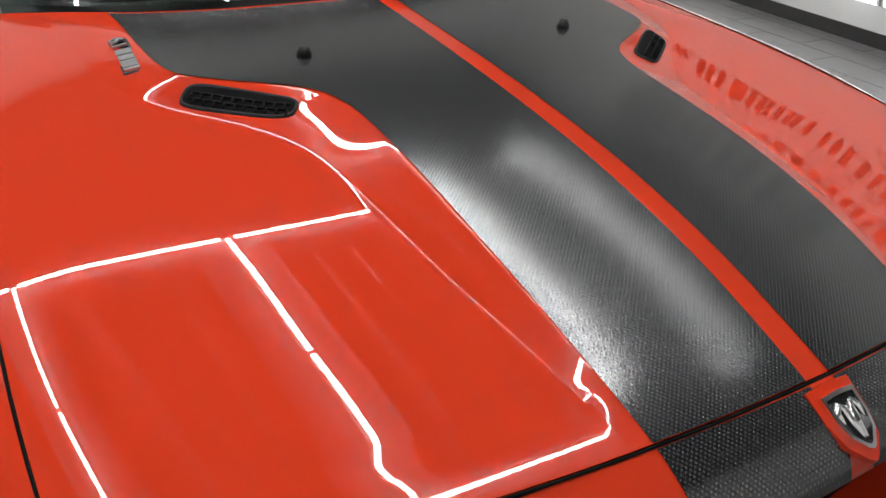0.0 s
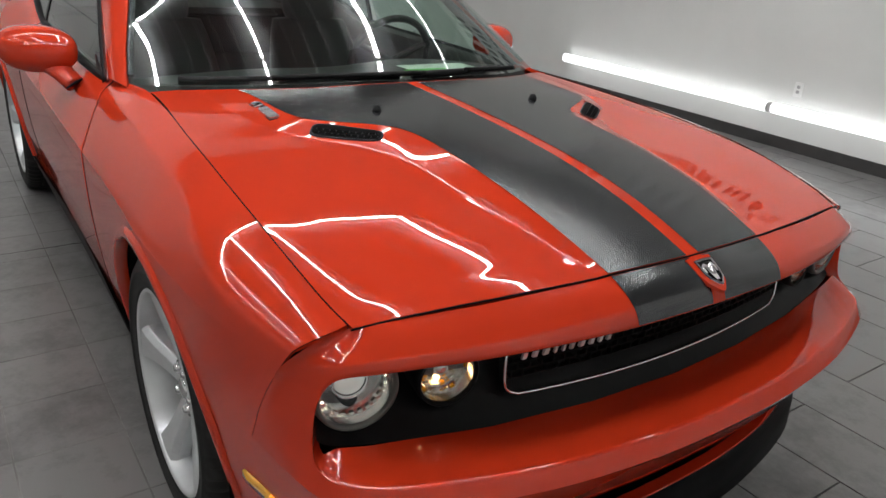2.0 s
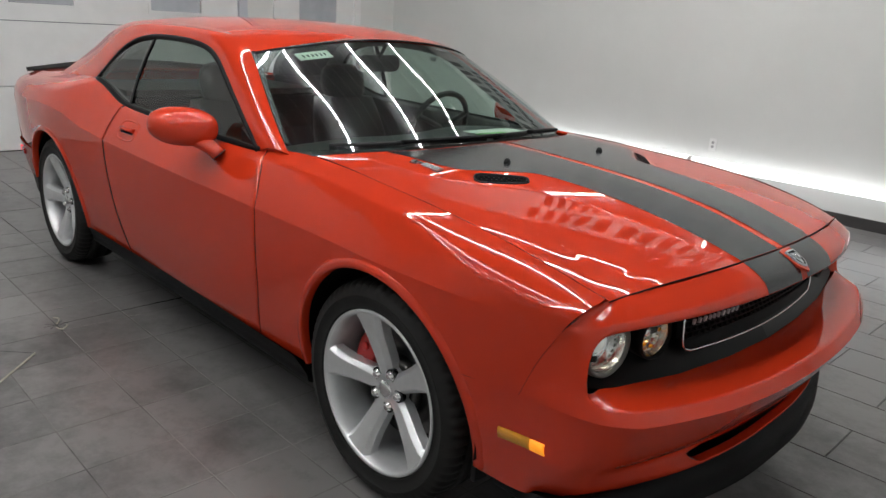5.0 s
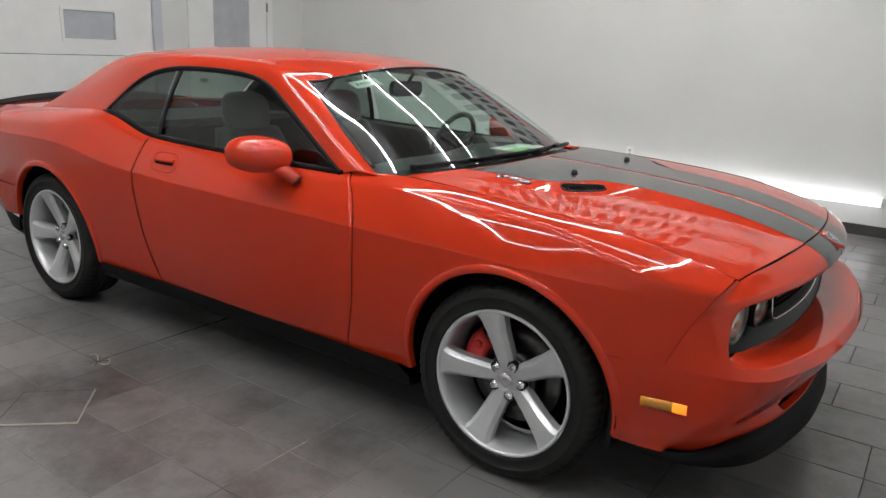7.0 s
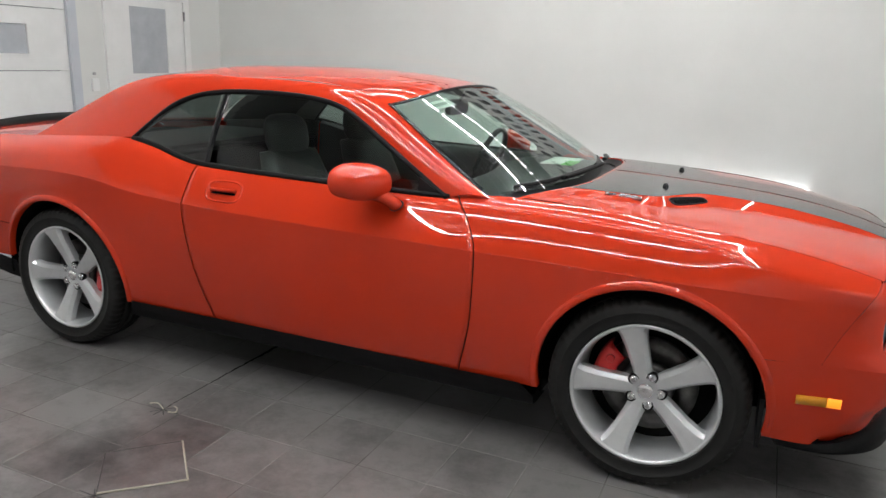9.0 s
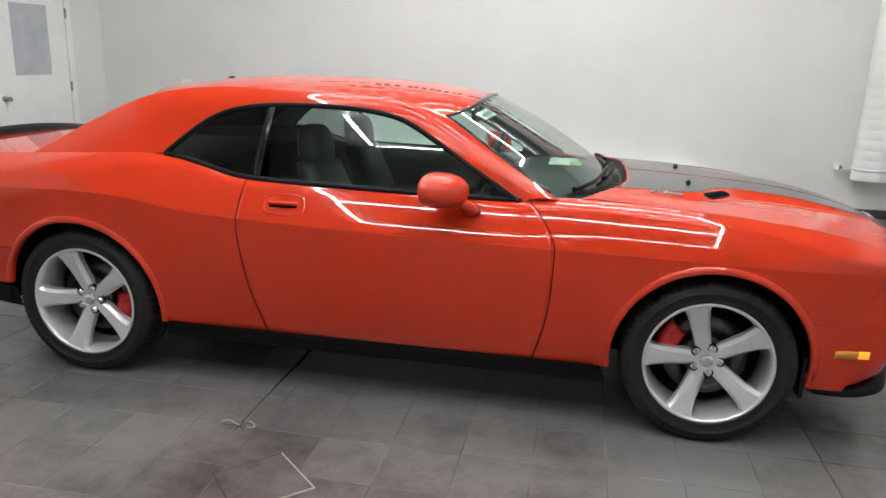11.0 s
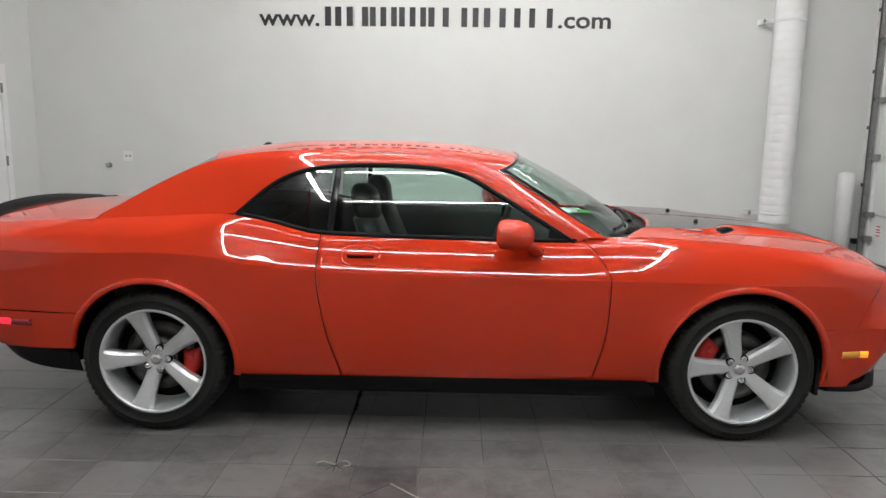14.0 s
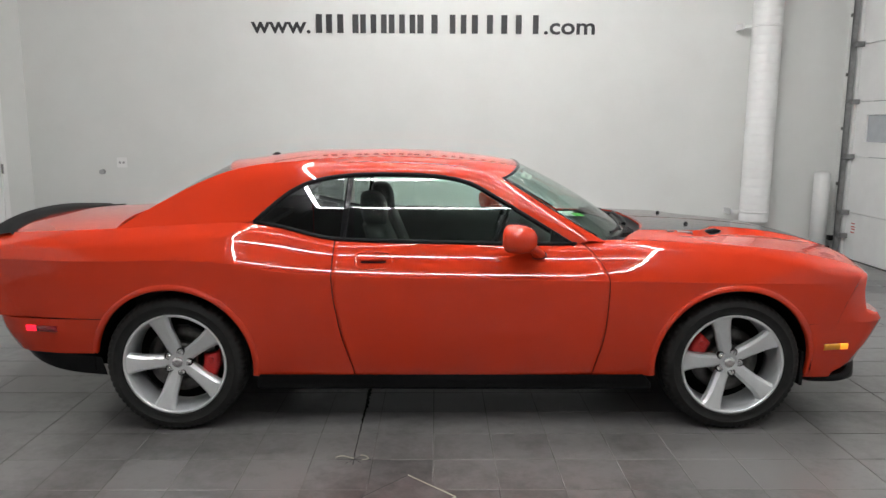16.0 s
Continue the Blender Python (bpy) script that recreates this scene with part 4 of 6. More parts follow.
# sills and the dark body inside
for s in (-1, 1):
    bm = bmesh.new()
    sheet(bm, loft([M((-1.03, s * 0.905, 0.31), (0, s * 0.88, 0.30), (1.0, s * 0.905, 0.31)), M((-1.05, s * 0.885, 0.26), (0, s * 0.875, 0.255), (1.05, s * 0.885, 0.255)), M((-1.05, s * 0.86, 0.215), (0, s * 0.855, 0.21), (1.05, s * 0.86, 0.21)), M((-1.05, s * 0.70, 0.2), (0, s * 0.70, 0.2), (1.05, s * 0.70, 0.2))], 8, 4))
    outward(bm, (0, 0, 0.5))
    part("side_sill", bm, SATIN, car, "satin black side sill")
bm = bmesh.new()
box(bm, -1.03, 1.03, -0.8, 0.8, 0.19, 0.22)
box(bm, 1.0, 1.04, -0.72, 0.72, 0.2, 0.95)
box(bm, -1.04, -1.0, -0.72, 0.72, 0.2, 1.0)
box(bm, -2.3, 2.1, -0.55, 0.55, 0.25, 0.8)
box(bm, -2.3, -1.0, -0.7, 0.7, 0.8, 0.98)
box(bm, 1.04, 2.1, -0.7, 0.7, 0.8, 0.84)
part("underbody", bm, DARK, car, "dark underbody")
for c in (-AX, AX):
    for s in (-1, 1):
        bm = bmesh.new()
        A = []
        for a in np.linspace(-0.08, math.pi + 0.08, 40):
            r = ARCH + 0.012
            A.append([(c + r * math.cos(a), s * y, HUBZ + r * math.sin(a)) for y in (0.55, 0.7, 0.9)])
        sheet(bm, np.array(A))
        part("wheel_liner", bm, DARK, car)
for c in (-AX, AX):
    for s in (-1, 1):
        bm = bmesh.new()
        A = []
        for a in np.linspace(math.asin((0.30 - HUBZ) / ARCH), math.pi - math.asin(((0.30 if c > 0 else 0.43) - HUBZ) / ARCH), 72):
            row = []
            for r, h in ((-0.003, -0.025), (-0.003, 0.004), (0.0, 0.0065), (0.004, 0.0075), (0.018, 0.0065), (0.024, 0.003), (0.028, -0.001)):
                x, z = c + (ARCH + r) * math.cos(a), HUBZ + (ARCH + r) * math.sin(a)
                row.append((x, s * (float(flank(np.array(x), np.array(z))) + h), z))
            A.append(row)
        sheet(bm, np.array(A))
        outward(bm, (c, 0, HUBZ))
        part("arch_lip", bm, PAINT, car, "raised lip of the wheel arch")
# ==== cabin ====
bm = bmesh.new()
sheet(bm, loft([M((1.02, -0.72, 0.985), (1.1, -0.35, 1.0), (1.12, 0, 1.0), (1.1, 0.35, 1.0), (1.02, 0.72, 0.985)), M((0.82, -0.75, 0.99), (0.85, -0.35, 1.0), (0.86, 0, 1.0), (0.85, 0.35, 1.015), (0.82, 0.75, 0.99)), M((0.55, -0.76, 0.97), (0.52, -0.35, 0.985), (0.5, 0, 0.98), (0.5, 0.35, 1.0), (0.55, 0.76, 0.97)), M((0.52, -0.76, 0.75), (0.48, -0.35, 0.75), (0.46, 0, 0.75), (0.48, 0.35, 0.75), (0.52, 0.76, 0.75))], 6, 6))
outward(bm, (0.9, 0, 0.5))
part("dashboard", bm, LEATHER, car, "black dashboard")
bm = bmesh.new()
A = []
for y in np.linspace(-0.72, 0.72, 24):
    x1 = float(hood_rear(y)) - 0.01
    x0 = 0.795 + 0.235 * (1 - (y / 0.79) ** 2) - 0.02
    z1 = float(hood_z(x1 + 0.01, y))
    A.append([(x0, y, 1.012 + 0.02 * (1 - (y / 0.79) ** 2)), (x0 + 0.35 * (x1 - x0), y, 0.998), (x0 + 0.8 * (x1 - x0), y, 0.992), (x1, y, z1 - 0.02), (x1 + 0.006, y, z1 - 0.006)])
sheet(bm, np.array(A))
outward(bm, (0.9, 0, 0.7))
cowl = part("cowl", bm, BLACK, car, "black cowl grille under the windscreen")
for y in np.arange(-0.55, 0.56, 0.05):
    bm = bmesh.new()
    x0 = 0.80 + 0.235 * (1 - (y / 0.79) ** 2)
    x1 = float(hood_rear(y)) - 0.03
    box(bm, x0 + 0.01, x1, y - 0.006, y + 0.006, 0.995, 1.004)
    part("slat", bm, SATIN, cowl)


def seat(x, y, w, back_top, head):
    st = part("seat", bmesh.new(), LEATHER, car, "dark leather bucket seat")
    st.location = (x, y, 0)
    bm = bmesh.new()
    bmesh.ops.create_cube(bm, size=1)
    bmesh.ops.scale(bm, vec=(0.5, w, 0.16), verts=bm.verts)
    bmesh.ops.translate(bm, vec=(0.1, 0, 0.5), verts=bm.verts)
    bmesh.ops.bevel(bm, geom=bm.edges[:], offset=0.05, segments=3, affect="EDGES")
    part("cushion", bm, LEATHER, st, smooth=True)
    bm = bmesh.new()
    A = []
    for t in np.linspace(0, 1, 10):
        z = 0.5 + (back_top - 0.5) * t
        xx = -0.12 - 0.2 * t
        hw = w / 2 * (1 - 0.25 * t**3)
        ring = []
        for a in np.linspace(0, 2 * math.pi, 21):
            c, d = math.cos(a), math.sin(a)
            ring.append((xx + 0.1 * np.sign(c) * abs(c) ** 0.6 * (1 - 0.25 * t), hw * np.sign(d) * abs(d) ** 0.6, z))
        A.append(ring)
    A.append([(A[-1][0][0] - 0.07, 0, back_top + 0.02)] * 21)
    sheet(bm, np.array(A))
    outward(bm, (-0.2, 0, 0.7))
    part("backrest", bm, LEATHER, st, smooth=True)
    if head:
        bm = bmesh.new()
        A = []
        sg = lambda q, e: math.copysign(abs(q) ** e, q)
        for u in np.linspace(-math.pi / 2, math.pi / 2, 15):
            A.append([(-0.33 - 0.02 * math.sin(u) + 0.075 * sg(math.cos(u), 0.6) * sg(math.cos(v), 0.7), 0.135 * sg(math.cos(u), 0.55) * sg(math.sin(v), 0.7), back_top + 0.08 + 0.105 * sg(math.sin(u), 0.75)) for v in np.linspace(0, 2 * math.pi, 25)])
        sheet(bm, np.array(A))
        bmesh.ops.remove_doubles(bm, verts=bm.verts, dist=1e-5)
        outward(bm, (-0.33, 0, back_top + 0.08))
        part("headrest", bm, LEATHER, st, "dark padded headrest", smooth=True)
        for dy in (-0.06, 0.06):
            bm = bmesh.new()
            tube(bm, [(-0.325, dy, back_top - 0.03), (-0.33, dy, back_top + 0.06)], 0.006)
            part("post", bm, CHROME, st)


for y in (-0.37, 0.37):
    seat(-0.13, y, 0.5, 1.05, True)
for y in (-0.33, 0.33):
    seat(-0.95, y, 0.52, 1.0, False)
bm = bmesh.new()
A = []
for a in np.linspace(0, 2 * math.pi, 37):
    A.append((0.36 + 0.06 * math.sin(a), 0.37 + 0.185 * math.cos(a), 0.99 + 0.17 * math.sin(a)))
tube(bm, A, 0.015, 8)
for a in (0.4, 2.74, 4.71):
    tube(bm, [(0.38, 0.37, 0.985), (0.36 + 0.06 * math.sin(a), 0.37 + 0.18 * math.cos(a), 0.99 + 0.165 * math.sin(a))], 0.013, 6)
part("steering_wheel", bm, LEATHER, car, "black steering wheel")
bm = bmesh.new()
sheet(bm, np.array([[(x, y, float(roof_mid(min(max(x, -1.15), 0.3))) - 0.035 - 0.05 * (abs(y) / 0.55) ** 2.2) for y in np.linspace(-0.55, 0.55, 9)] for x in np.linspace(0.22, -1.1, 10)]))
part("headliner", bm, HEADLINER, car, "pale grey headliner", thick=0.006)
bm = bmesh.new()
box(bm, -1.75, -1.12, -0.62, 0.62, 1.0, 1.03)
part("parcel_shelf", bm, LEATHER, car)
for s in (-1, 1):
    bm = bmesh.new()
    sheet(bm, np.array([[(x, s * (float(edge_w(x)) - d), z) for z, d in ((0.5, 0.06), (0.9, 0.06), (float(edge_z(x)) - 0.01, 0.045), (float(edge_z(x)) + 0.006, 0.02))] for x in np.linspace(-1.0, 0.66, 24)]))
    part("door_card", bm, DOORCARD, car, "grey padded door card", thick=0.01)
    bm = bmesh.new()
    sheet(bm, np.array([[(x, s * (float(edge_w(x)) - d), z) for z, d in ((0.5, 0.07), (0.9, 0.07), (float(edge_z(x)) - 0.01, 0.05), (float(edge_z(x)) + 0.004, 0.03))] for x in np.linspace(-1.75, -1.01, 12)]))
    part("rear_side_trim", bm, LEATHER, car, "dark trim beside the rear seat", thick=0.01)
    bm = bmesh.new()
    sheet(bm, loft([[(x, y - 0.022, z) for x, y, z in R4], [(x, y - 0.026, z - 0.018) for x, y, z in RM], [(x, y - 0.01, z - 0.026) for x, y, z in R3]], 4, 4) * (1, s, 1))
    part("pillar_trim", bm, LEATHER, car, "dark pillar trim")
bm = bmesh.new()
prism(bm, rounded(0.24, 0.075, 0.03, 5, 0, 1.295), "x", 0.30, 0.325)
tube(bm, [(0.32, 0, 1.32), (0.36, 0, 1.375)], 0.008)
part("rear_view_mirror", bm, BLACK, car, "black rear-view mirror")


def on_glass(y, t, off):
    """A point just inside the windscreen."""
    G = cr(np.array([base, midw, ROOF_FRONT]), 10)
    f = t * (len(G) - 1)
    i = int(min(f, len(G) - 2))
    r = G[i] * (1 - f + i) + G[i + 1] * (f - i)
    return np.array([np.interp(y, r[:, 1], r[:, c]) for c in (0, 1, 2)]) - np.array((0.5, 0, 0.85)) * off


PAPER = mat("pale_paper", (0.62, 0.68, 0.60), 0.7)
GREENP = mat("green_paper", (0.12, 0.5, 0.08), 0.6)
bm = bmesh.new()
sheet(bm, np.array([[on_glass(y, t, 0.012) for y in np.linspace(-0.50, -0.36, 4)] for t in np.linspace(0.85, 0.93, 4)]))
stk = part("sticker", bm, PAPER, car, "pale stock sticker inside the windscreen", thick=0.001)
for a in np.linspace(-0.48, -0.39, 6):
    bm = bmesh.new()
    sheet(bm, np.array([[on_glass(y, t, 0.0105) for y in (a, a + 0.009)] for t in (0.875, 0.905)]))
    part("bar", bm, LETTER, stk)
bm = bmesh.new()
sheet(bm, np.array([[(x, y, 1.022 + 0.02 * (x - 0.7)) for y in np.linspace(0.2, 0.50, 5)] for x in (0.70, 0.86)]))
tagged(part("leaflet", bm, PAPER, car, "pale paper on the dashboard", thick=0.002))
bm = bmesh.new()
sheet(bm, np.array([[(x, y, 1.026 + 0.02 * (x - 0.7)) for y in np.linspace(0.16, 0.34, 4)] for x in (0.82, 0.88)]))
part("green_slip", bm, GREENP, car, "bright green slip on the dashboard", thick=0.002)

# wipers
for nm, P, Q in (("wiper", ((0.87, -0.66), (0.965, -0.45), (1.02, -0.1), (1.03, 0.02)), ((1.045, 0.10), (1.03, -0.2), (0.99, -0.42))), ("wiper", ((1.03, 0.07), (1.0, 0.3), (0.955, 0.46), (0.93, 0.53)), ((0.965, 0.55), (0.995, 0.44), (1.01, 0.3)))):
    w = part(nm, bmesh.new(), BLACK, car, "black wiper resting at the foot of the windscreen")
    zz = lambda x, y: 1.012 + 0.025 * (1 - (y / 0.79) ** 2) + 0.011
    C = cr([(x - 0.015, y, zz(x, y)) for x, y in P], 8)
    bm = bmesh.new()
    tube(bm, C, 0.009, 6, 1.6)
    part("blade", bm, BLACK, w)
    D = cr([(x, y, zz(x, y) + 0.012) for x, y in Q], 8)
    bm = bmesh.new()
    tube(bm, D, 0.013, 6, 0.7)
    part("arm", bm, SATIN, w)


# ==== wheels ====
def wheel(x, s, phase):
    """Five-spoke alloy wheel with tyre, disc and caliper; the outer face looks to s."""
    w = part("wheel", bmesh.new(), DARK, car, "silver five-spoke alloy wheel")
    w.location = (x, s * 0.80, HUBZ)
    # tyre
    bm = bmesh.new()
    prof = [(0.268, 0.105), (0.2735, 0.1165), (0.276, 0.120), (0.280, 0.120), (0.282, 0.1185), (0.296, 0.1235), (0.312, 0.1245), (0.314, 0.127), (0.318, 0.127), (0.320, 0.124), (0.338, 0.121), (0.352, 0.112), (0.361, 0.095), (0.3645, 0.07), (0.365, 0.06), (0.357, 0.058), (0.357, 0.05), (0.3655, 0.048), (0.366, 0.008), (0.357, 0.006), (0.357, -0.006), (0.366, -0.008), (0.3655, -0.048), (0.357, -0.05), (0.357, -0.058), (0.365, -0.06), (0.361, -0.095), (0.335, -0.12), (0.27, -0.115), (0.255, -0.10)]
    lathe(bm, [(r, s * h) for r, h in prof], 264, closed=True)
    for v in bm.verts:
        r = math.hypot(v.co.x, v.co.z)
        i = round((math.atan2(v.co.z, v.co.x) % (2 * math.pi)) * 264 / (2 * math.pi))
        if r > 0.345 and 0.055 < abs(v.co.y) < 0.115 and i % 4 == 0:
            k = (r - 0.008) / r
            v.co.x *= k
            v.co.z *= k
    t = part("tyre", bm, RUBBER, w, "black low-profile tyre")
    # rim barrel and lip
    bm = bmesh.new()
    prof = [(0.2715, 0.108), (0.272, 0.116), (0.268, 0.119), (0.261, 0.118), (0.257, 0.112), (0.251, 0.085), (0.242, 0.0), (0.246, -0.09), (0.262, -0.10), (0.265, 0.0)]
    lathe(bm, [(r, s * h) for r, h in prof], 72, closed=True)
    part("rim", bm, ALLOY, w)
    # spokes
    for k in range(5):
        bm = bmesh.new()
        A = []
        for r, hw, out in ((0.035, 0.030, 0.068), (0.07, 0.034, 0.071), (0.12, 0.0365, 0.081), (0.18, 0.041, 0.096), (0.231, 0.050, 0.107), (0.258, 0.064, 0.112)):
            A.append([(r, y, s * (out - d)) for y, d in ((-hw, 0.05), (-hw, 0.018), (-hw + 0.003, 0.0135), (-hw + 0.013, 0.003), (-hw + 0.016, 0.001), (0.0, 0.0), (hw - 0.016, 0.001), (hw - 0.013, 0.003), (hw - 0.003, 0.0135), (hw, 0.018), (hw, 0.05))])
        B = np.array(A)
        a = radians(phase + 72 * k)
        P = np.stack([B[..., 0] * math.cos(a) - B[..., 1] * math.sin(a), B[..., 2], B[..., 0] * math.sin(a) + B[..., 1] * math.cos(a)], -1)
        sheet(bm, P)
        for f in bm.faces:
            f.smooth = False
        bmesh.ops.recalc_face_normals(bm, faces=bm.faces[:])
        outward(bm, (0, -s * 0.3, 0))
        part("spoke", bm, ALLOY, w, bevel=0.0)
    bm = bmesh.new()
    lathe(bm, [(0.072, s * 0.02), (0.072, s * 0.058), (0.066, s * 0.066), (0.036, s * 0.071), (0.034, s * 0.066)], 40)
    part("hub", bm, ALLOY, w)
    bm = bmesh.new()
    lathe(bm, [(0.030, s * 0.06), (0.030, s * 0.074), (0.026, s * 0.078), (0.012, s * 0.08)], 32)
    part("centre_cap", bm, CHROME, w, "chrome centre cap")
    for k in range(5):
        a = radians(phase + 36 + 72 * k)
        bm = bmesh.new()
        lathe(bm, [(0.0155, s * 0.055), (0.0155, s * 0.070), (0.0125, s * 0.071), (0.012, s * 0.077), (0.008, s * 0.081)], 12, c=(0.058 * math.cos(a), 0, 0.058 * math.sin(a)))
        part("lug_nut", bm, [CHROME], w, "chrome lug nut")
        bm = bmesh.new()
        lathe(bm, [(0.0215, s * 0.05), (0.0215, s * 0.0685), (0.019, s * 0.0695), (0.015, s * 0.066)], 18, c=(0.058 * math.cos(a), 0, 0.058 * math.sin(a)))
        part("nut_seat", bm, GLOSSBLACK, w)
    bm = bmesh.new()
    lathe(bm, [(0.10, 0.0), (0.18, 0.0), (0.18, -s * 0.03), (0.10, -s * 0.03)], 64, closed=True)
    lathe(bm, [(0.085, s * 0.03), (0.095, s * 0.02), (0.10, -s * 0.03)], 48)
    part("brake_disc", bm, STEEL, w, "steel brake disc")
    bm = bmesh.new()
    lathe(bm, [(0.243, -s * 0.06), (0.1, -s * 0.07), (0.05, -s * 0.07)], 48)
    part("backing_plate", bm, DARK, w)
    return w


def caliper(w, s, deg):
    bm = bmesh.new()
    A = []
    for d in np.linspace(-26, 26, 9):
        a = radians(deg + d)
        e = 1 - (abs(d) / 26) ** 4 * 0.35
        A.append([(r * math.cos(a), s * h, r * math.sin(a)) for r, h in ((0.125, 0.0), (0.128, 0.032 * e), (0.15, 0.042 * e), (0.19, 0.042 * e), (0.208, 0.03 * e), (0.212, -0.03))])
    sheet(bm, np.array(A))
    outward(bm, (0, -s * 0.1, 0))
    cal = part("caliper", bm, CALIPER, w, "red brake caliper", thick=0.008)
    for d in (-13, 13):
        bm = bmesh.new()
        a = radians(deg + d)
        lathe(bm, [(0.016, s * 0.038), (0.016, s * 0.047), (0.012, s * 0.049)], 16, c=(0.168 * math.cos(a), 0, 0.168 * math.sin(a)))
        part("caliper_bolt", bm, CALIPER, cal)


for x, ph, cd in ((AX, 33, 160), (-AX, 37, -12)):
    for s in (-1, 1):
        caliper(wheel(x, s, ph), s, cd)
# ==== trim and small parts of the car ====
for s in (-1, 1):
    # black seals round the side windows and along the belt
    bm = bmesh.new()
    tube(bm, [(x, s * (y - 0.002), z - 0.004) for x, y, z in R4D], 0.0125, 8)
    part("window_seal", bm, SATIN, car, "black rubber window seal")
    bm = bmesh.new()
    tube(bm, [(x, s * (float(edge_w(x)) - 0.006), float(edge_z(x)) + 0.004) for x in np.linspace(-1.06, 0.64, 50)], 0.013, 8)
    part("belt_seal", bm, SATIN, car, "black rubber belt seal")
    bm = bmesh.new()
    A = []
    for t in np.linspace(0, 1, 8):
        xb, xt = -0.592, -0.555
        z = 1.0 + 0.345 * t
        yy = 0.819 + (0.684 - 0.819) * t + 0.012 * math.sin(math.pi * t)
        A.append([(xb + (xt - xb) * t + dx, s * (yy + dy), z) for dx, dy in ((-0.018, 0.001), (-0.012, 0.004), (0.012, 0.004), (0.016, 0.001))])
    sheet(bm, np.array(A))
    outward(bm, (-0.5, 0, 1.1))
    part("centre_post", bm, GLOSSBLACK, car, "gloss black post between the side windows", thick=0.01)
    # mirror sail in the front corner of the window
    bm = bmesh.new()
    prism(bm, [(0.62, 0.995), (0.50, 0.995), (0.505, 1.062)], "y", s * 0.80, s * 0.822)
    part("mirror_sail", bm, BLACK, car)
    # door mirror
    mi = part("door_mirror", bmesh.new(), PAINT, car, "orange-red door mirror on a short arm")
    bm = bmesh.new()
    A = []
    for u in np.linspace(0, math.pi, 25):
        row = []
        for v in np.linspace(0, 2 * math.pi, 33):
            cx, cy, cz = math.cos(u), math.sin(u) * math.cos(v), math.sin(u) * math.sin(v)
            f = lambda q, e: math.copysign(abs(q) ** e, q)
            x = 0.108 * f(cx, 0.85) if cx > 0 else 0.06 * f(cx, 0.45)
            row.append((0.306 + x - 0.10 * (f(cy, 0.85) * 0.35) * 1.0, s * (0.965 + 0.118 * f(cy, 0.85)), 1.047 + 0.072 * f(cz, 0.8) - 0.012 * cx))
        A.append(row)
    sheet(bm, np.array(A))
    bmesh.ops.remove_doubles(bm, verts=bm.verts, dist=1e-5)
    outward(bm, (0.34, s * 0.965, 1.047))
    part("shell", bm, PAINT, mi)
    bm = bmesh.new()
    lathe(bm, [(0.05, 0.262), (0.048, 0.259), (0.01, 0.258)], 32, "x", c=(0, s * 0.97, 1.047))
    part("glass", bm, CHROME, mi, "mirror glass")
    bm = bmesh.new()
    tube(bm, cr([(0.36, s * 0.93, 1.0), (0.402, s * 0.910, 0.982), (0.436, s * 0.880, 0.947)], 5), [0.046] * 3 + [0.043] * 3 + [0.042] * 5, 20, 0.64)
    part("arm", bm, PAINT, mi)
    bm = bmesh.new()
    tube(bm, [(0.434, s * 0.882, 0.951), (0.4355, s * 0.880, 0.948)], [0.0445, 0.0455], 24, 0.66)
    part("gasket", bm, BLACK, mi, "black gasket at the foot of the mirror")
    # door handle in its oval dish
    dh = part("door_handle", bmesh.new(), PAINT, car, "orange-red pull handle in an oval dish")
    fw = lambda x, z: float(flank(np.array(x), np.array(z)))
    def ovals(k, h):
        return [(-0.425 + 0.102 * k * math.copysign(abs(math.cos(a)) ** 0.6, math.cos(a)), 0.921 + 0.046 * k * math.copysign(abs(math.sin(a)) ** 0.6, math.sin(a)), h) for a in np.linspace(0, 2 * math.pi, 33)]
    for nm, ks, m in (("dish_rim", ((1.0, 0.0), (0.96, 0.0035), (0.9, 0.0035), (0.84, 0.0)), PAINT),):
        bm = bmesh.new()
        sheet(bm, np.array([[(x, s * (fw(x, z) + h), z) for x, z, h in ovals(k, h)] for k, h in ks]))
        outward(bm, (-0.425, 0, 0.921))
        part(nm, bm, m, dh)
    # dark sheet on the door skin paints the shade beneath the grip
    bm = bmesh.new()
    sheet(bm, np.array([[(x, s * (fw(x, z) + 0.0015), z) for x, z in zip(np.linspace(-0.49, -0.36, 12), [zz] * 12)] for zz in (0.909, 0.913, 0.918)]))
    outward(bm, (-0.425, 0, 0.921))
    part("grip_shade", bm, DARK, dh)
    bm = bmesh.new()
    tube(bm, cr([(-0.49, s * (fw(-0.49, 0.93) + 0.004), 0.928), (-0.45, s * (fw(-0.45, 0.93) + 0.016), 0.93), (-0.40, s * (fw(-0.40, 0.93) + 0.016), 0.93), (-0.36, s * (fw(-0.36, 0.93) + 0.004), 0.928)], 6), 0.012, 10, 0.7)
    part("grip", bm, PAINT, dh)
    # washer nozzle
    wn = part("washer_nozzle", bmesh.new(), BLACK, hood, "small black washer nozzle")
    bm = bmesh.new()
    z0 = float(hood_z(np.array(1.397), np.array(0.282)))
    lathe(bm, [(0.014, z0), (0.013, z0 + 0.006), (0.008, z0 + 0.016), (0.003, z0 + 0.018)], 14, "z", c=(1.397, s * 0.282, 0))
    part("cap", bm, BLACK, wn)
    # hood scoop: dark slot with a mesh, in a raised lip
    sc = part("hood_scoop", bmesh.new(), BLACK, hood, "black slotted air scoop set in the hood")
    a, b = Vector((1.455, 0.497, 0)), Vector((1.560, 0.366, 0))
    mid, d = (a + b) / 2, (b - a).normalized()
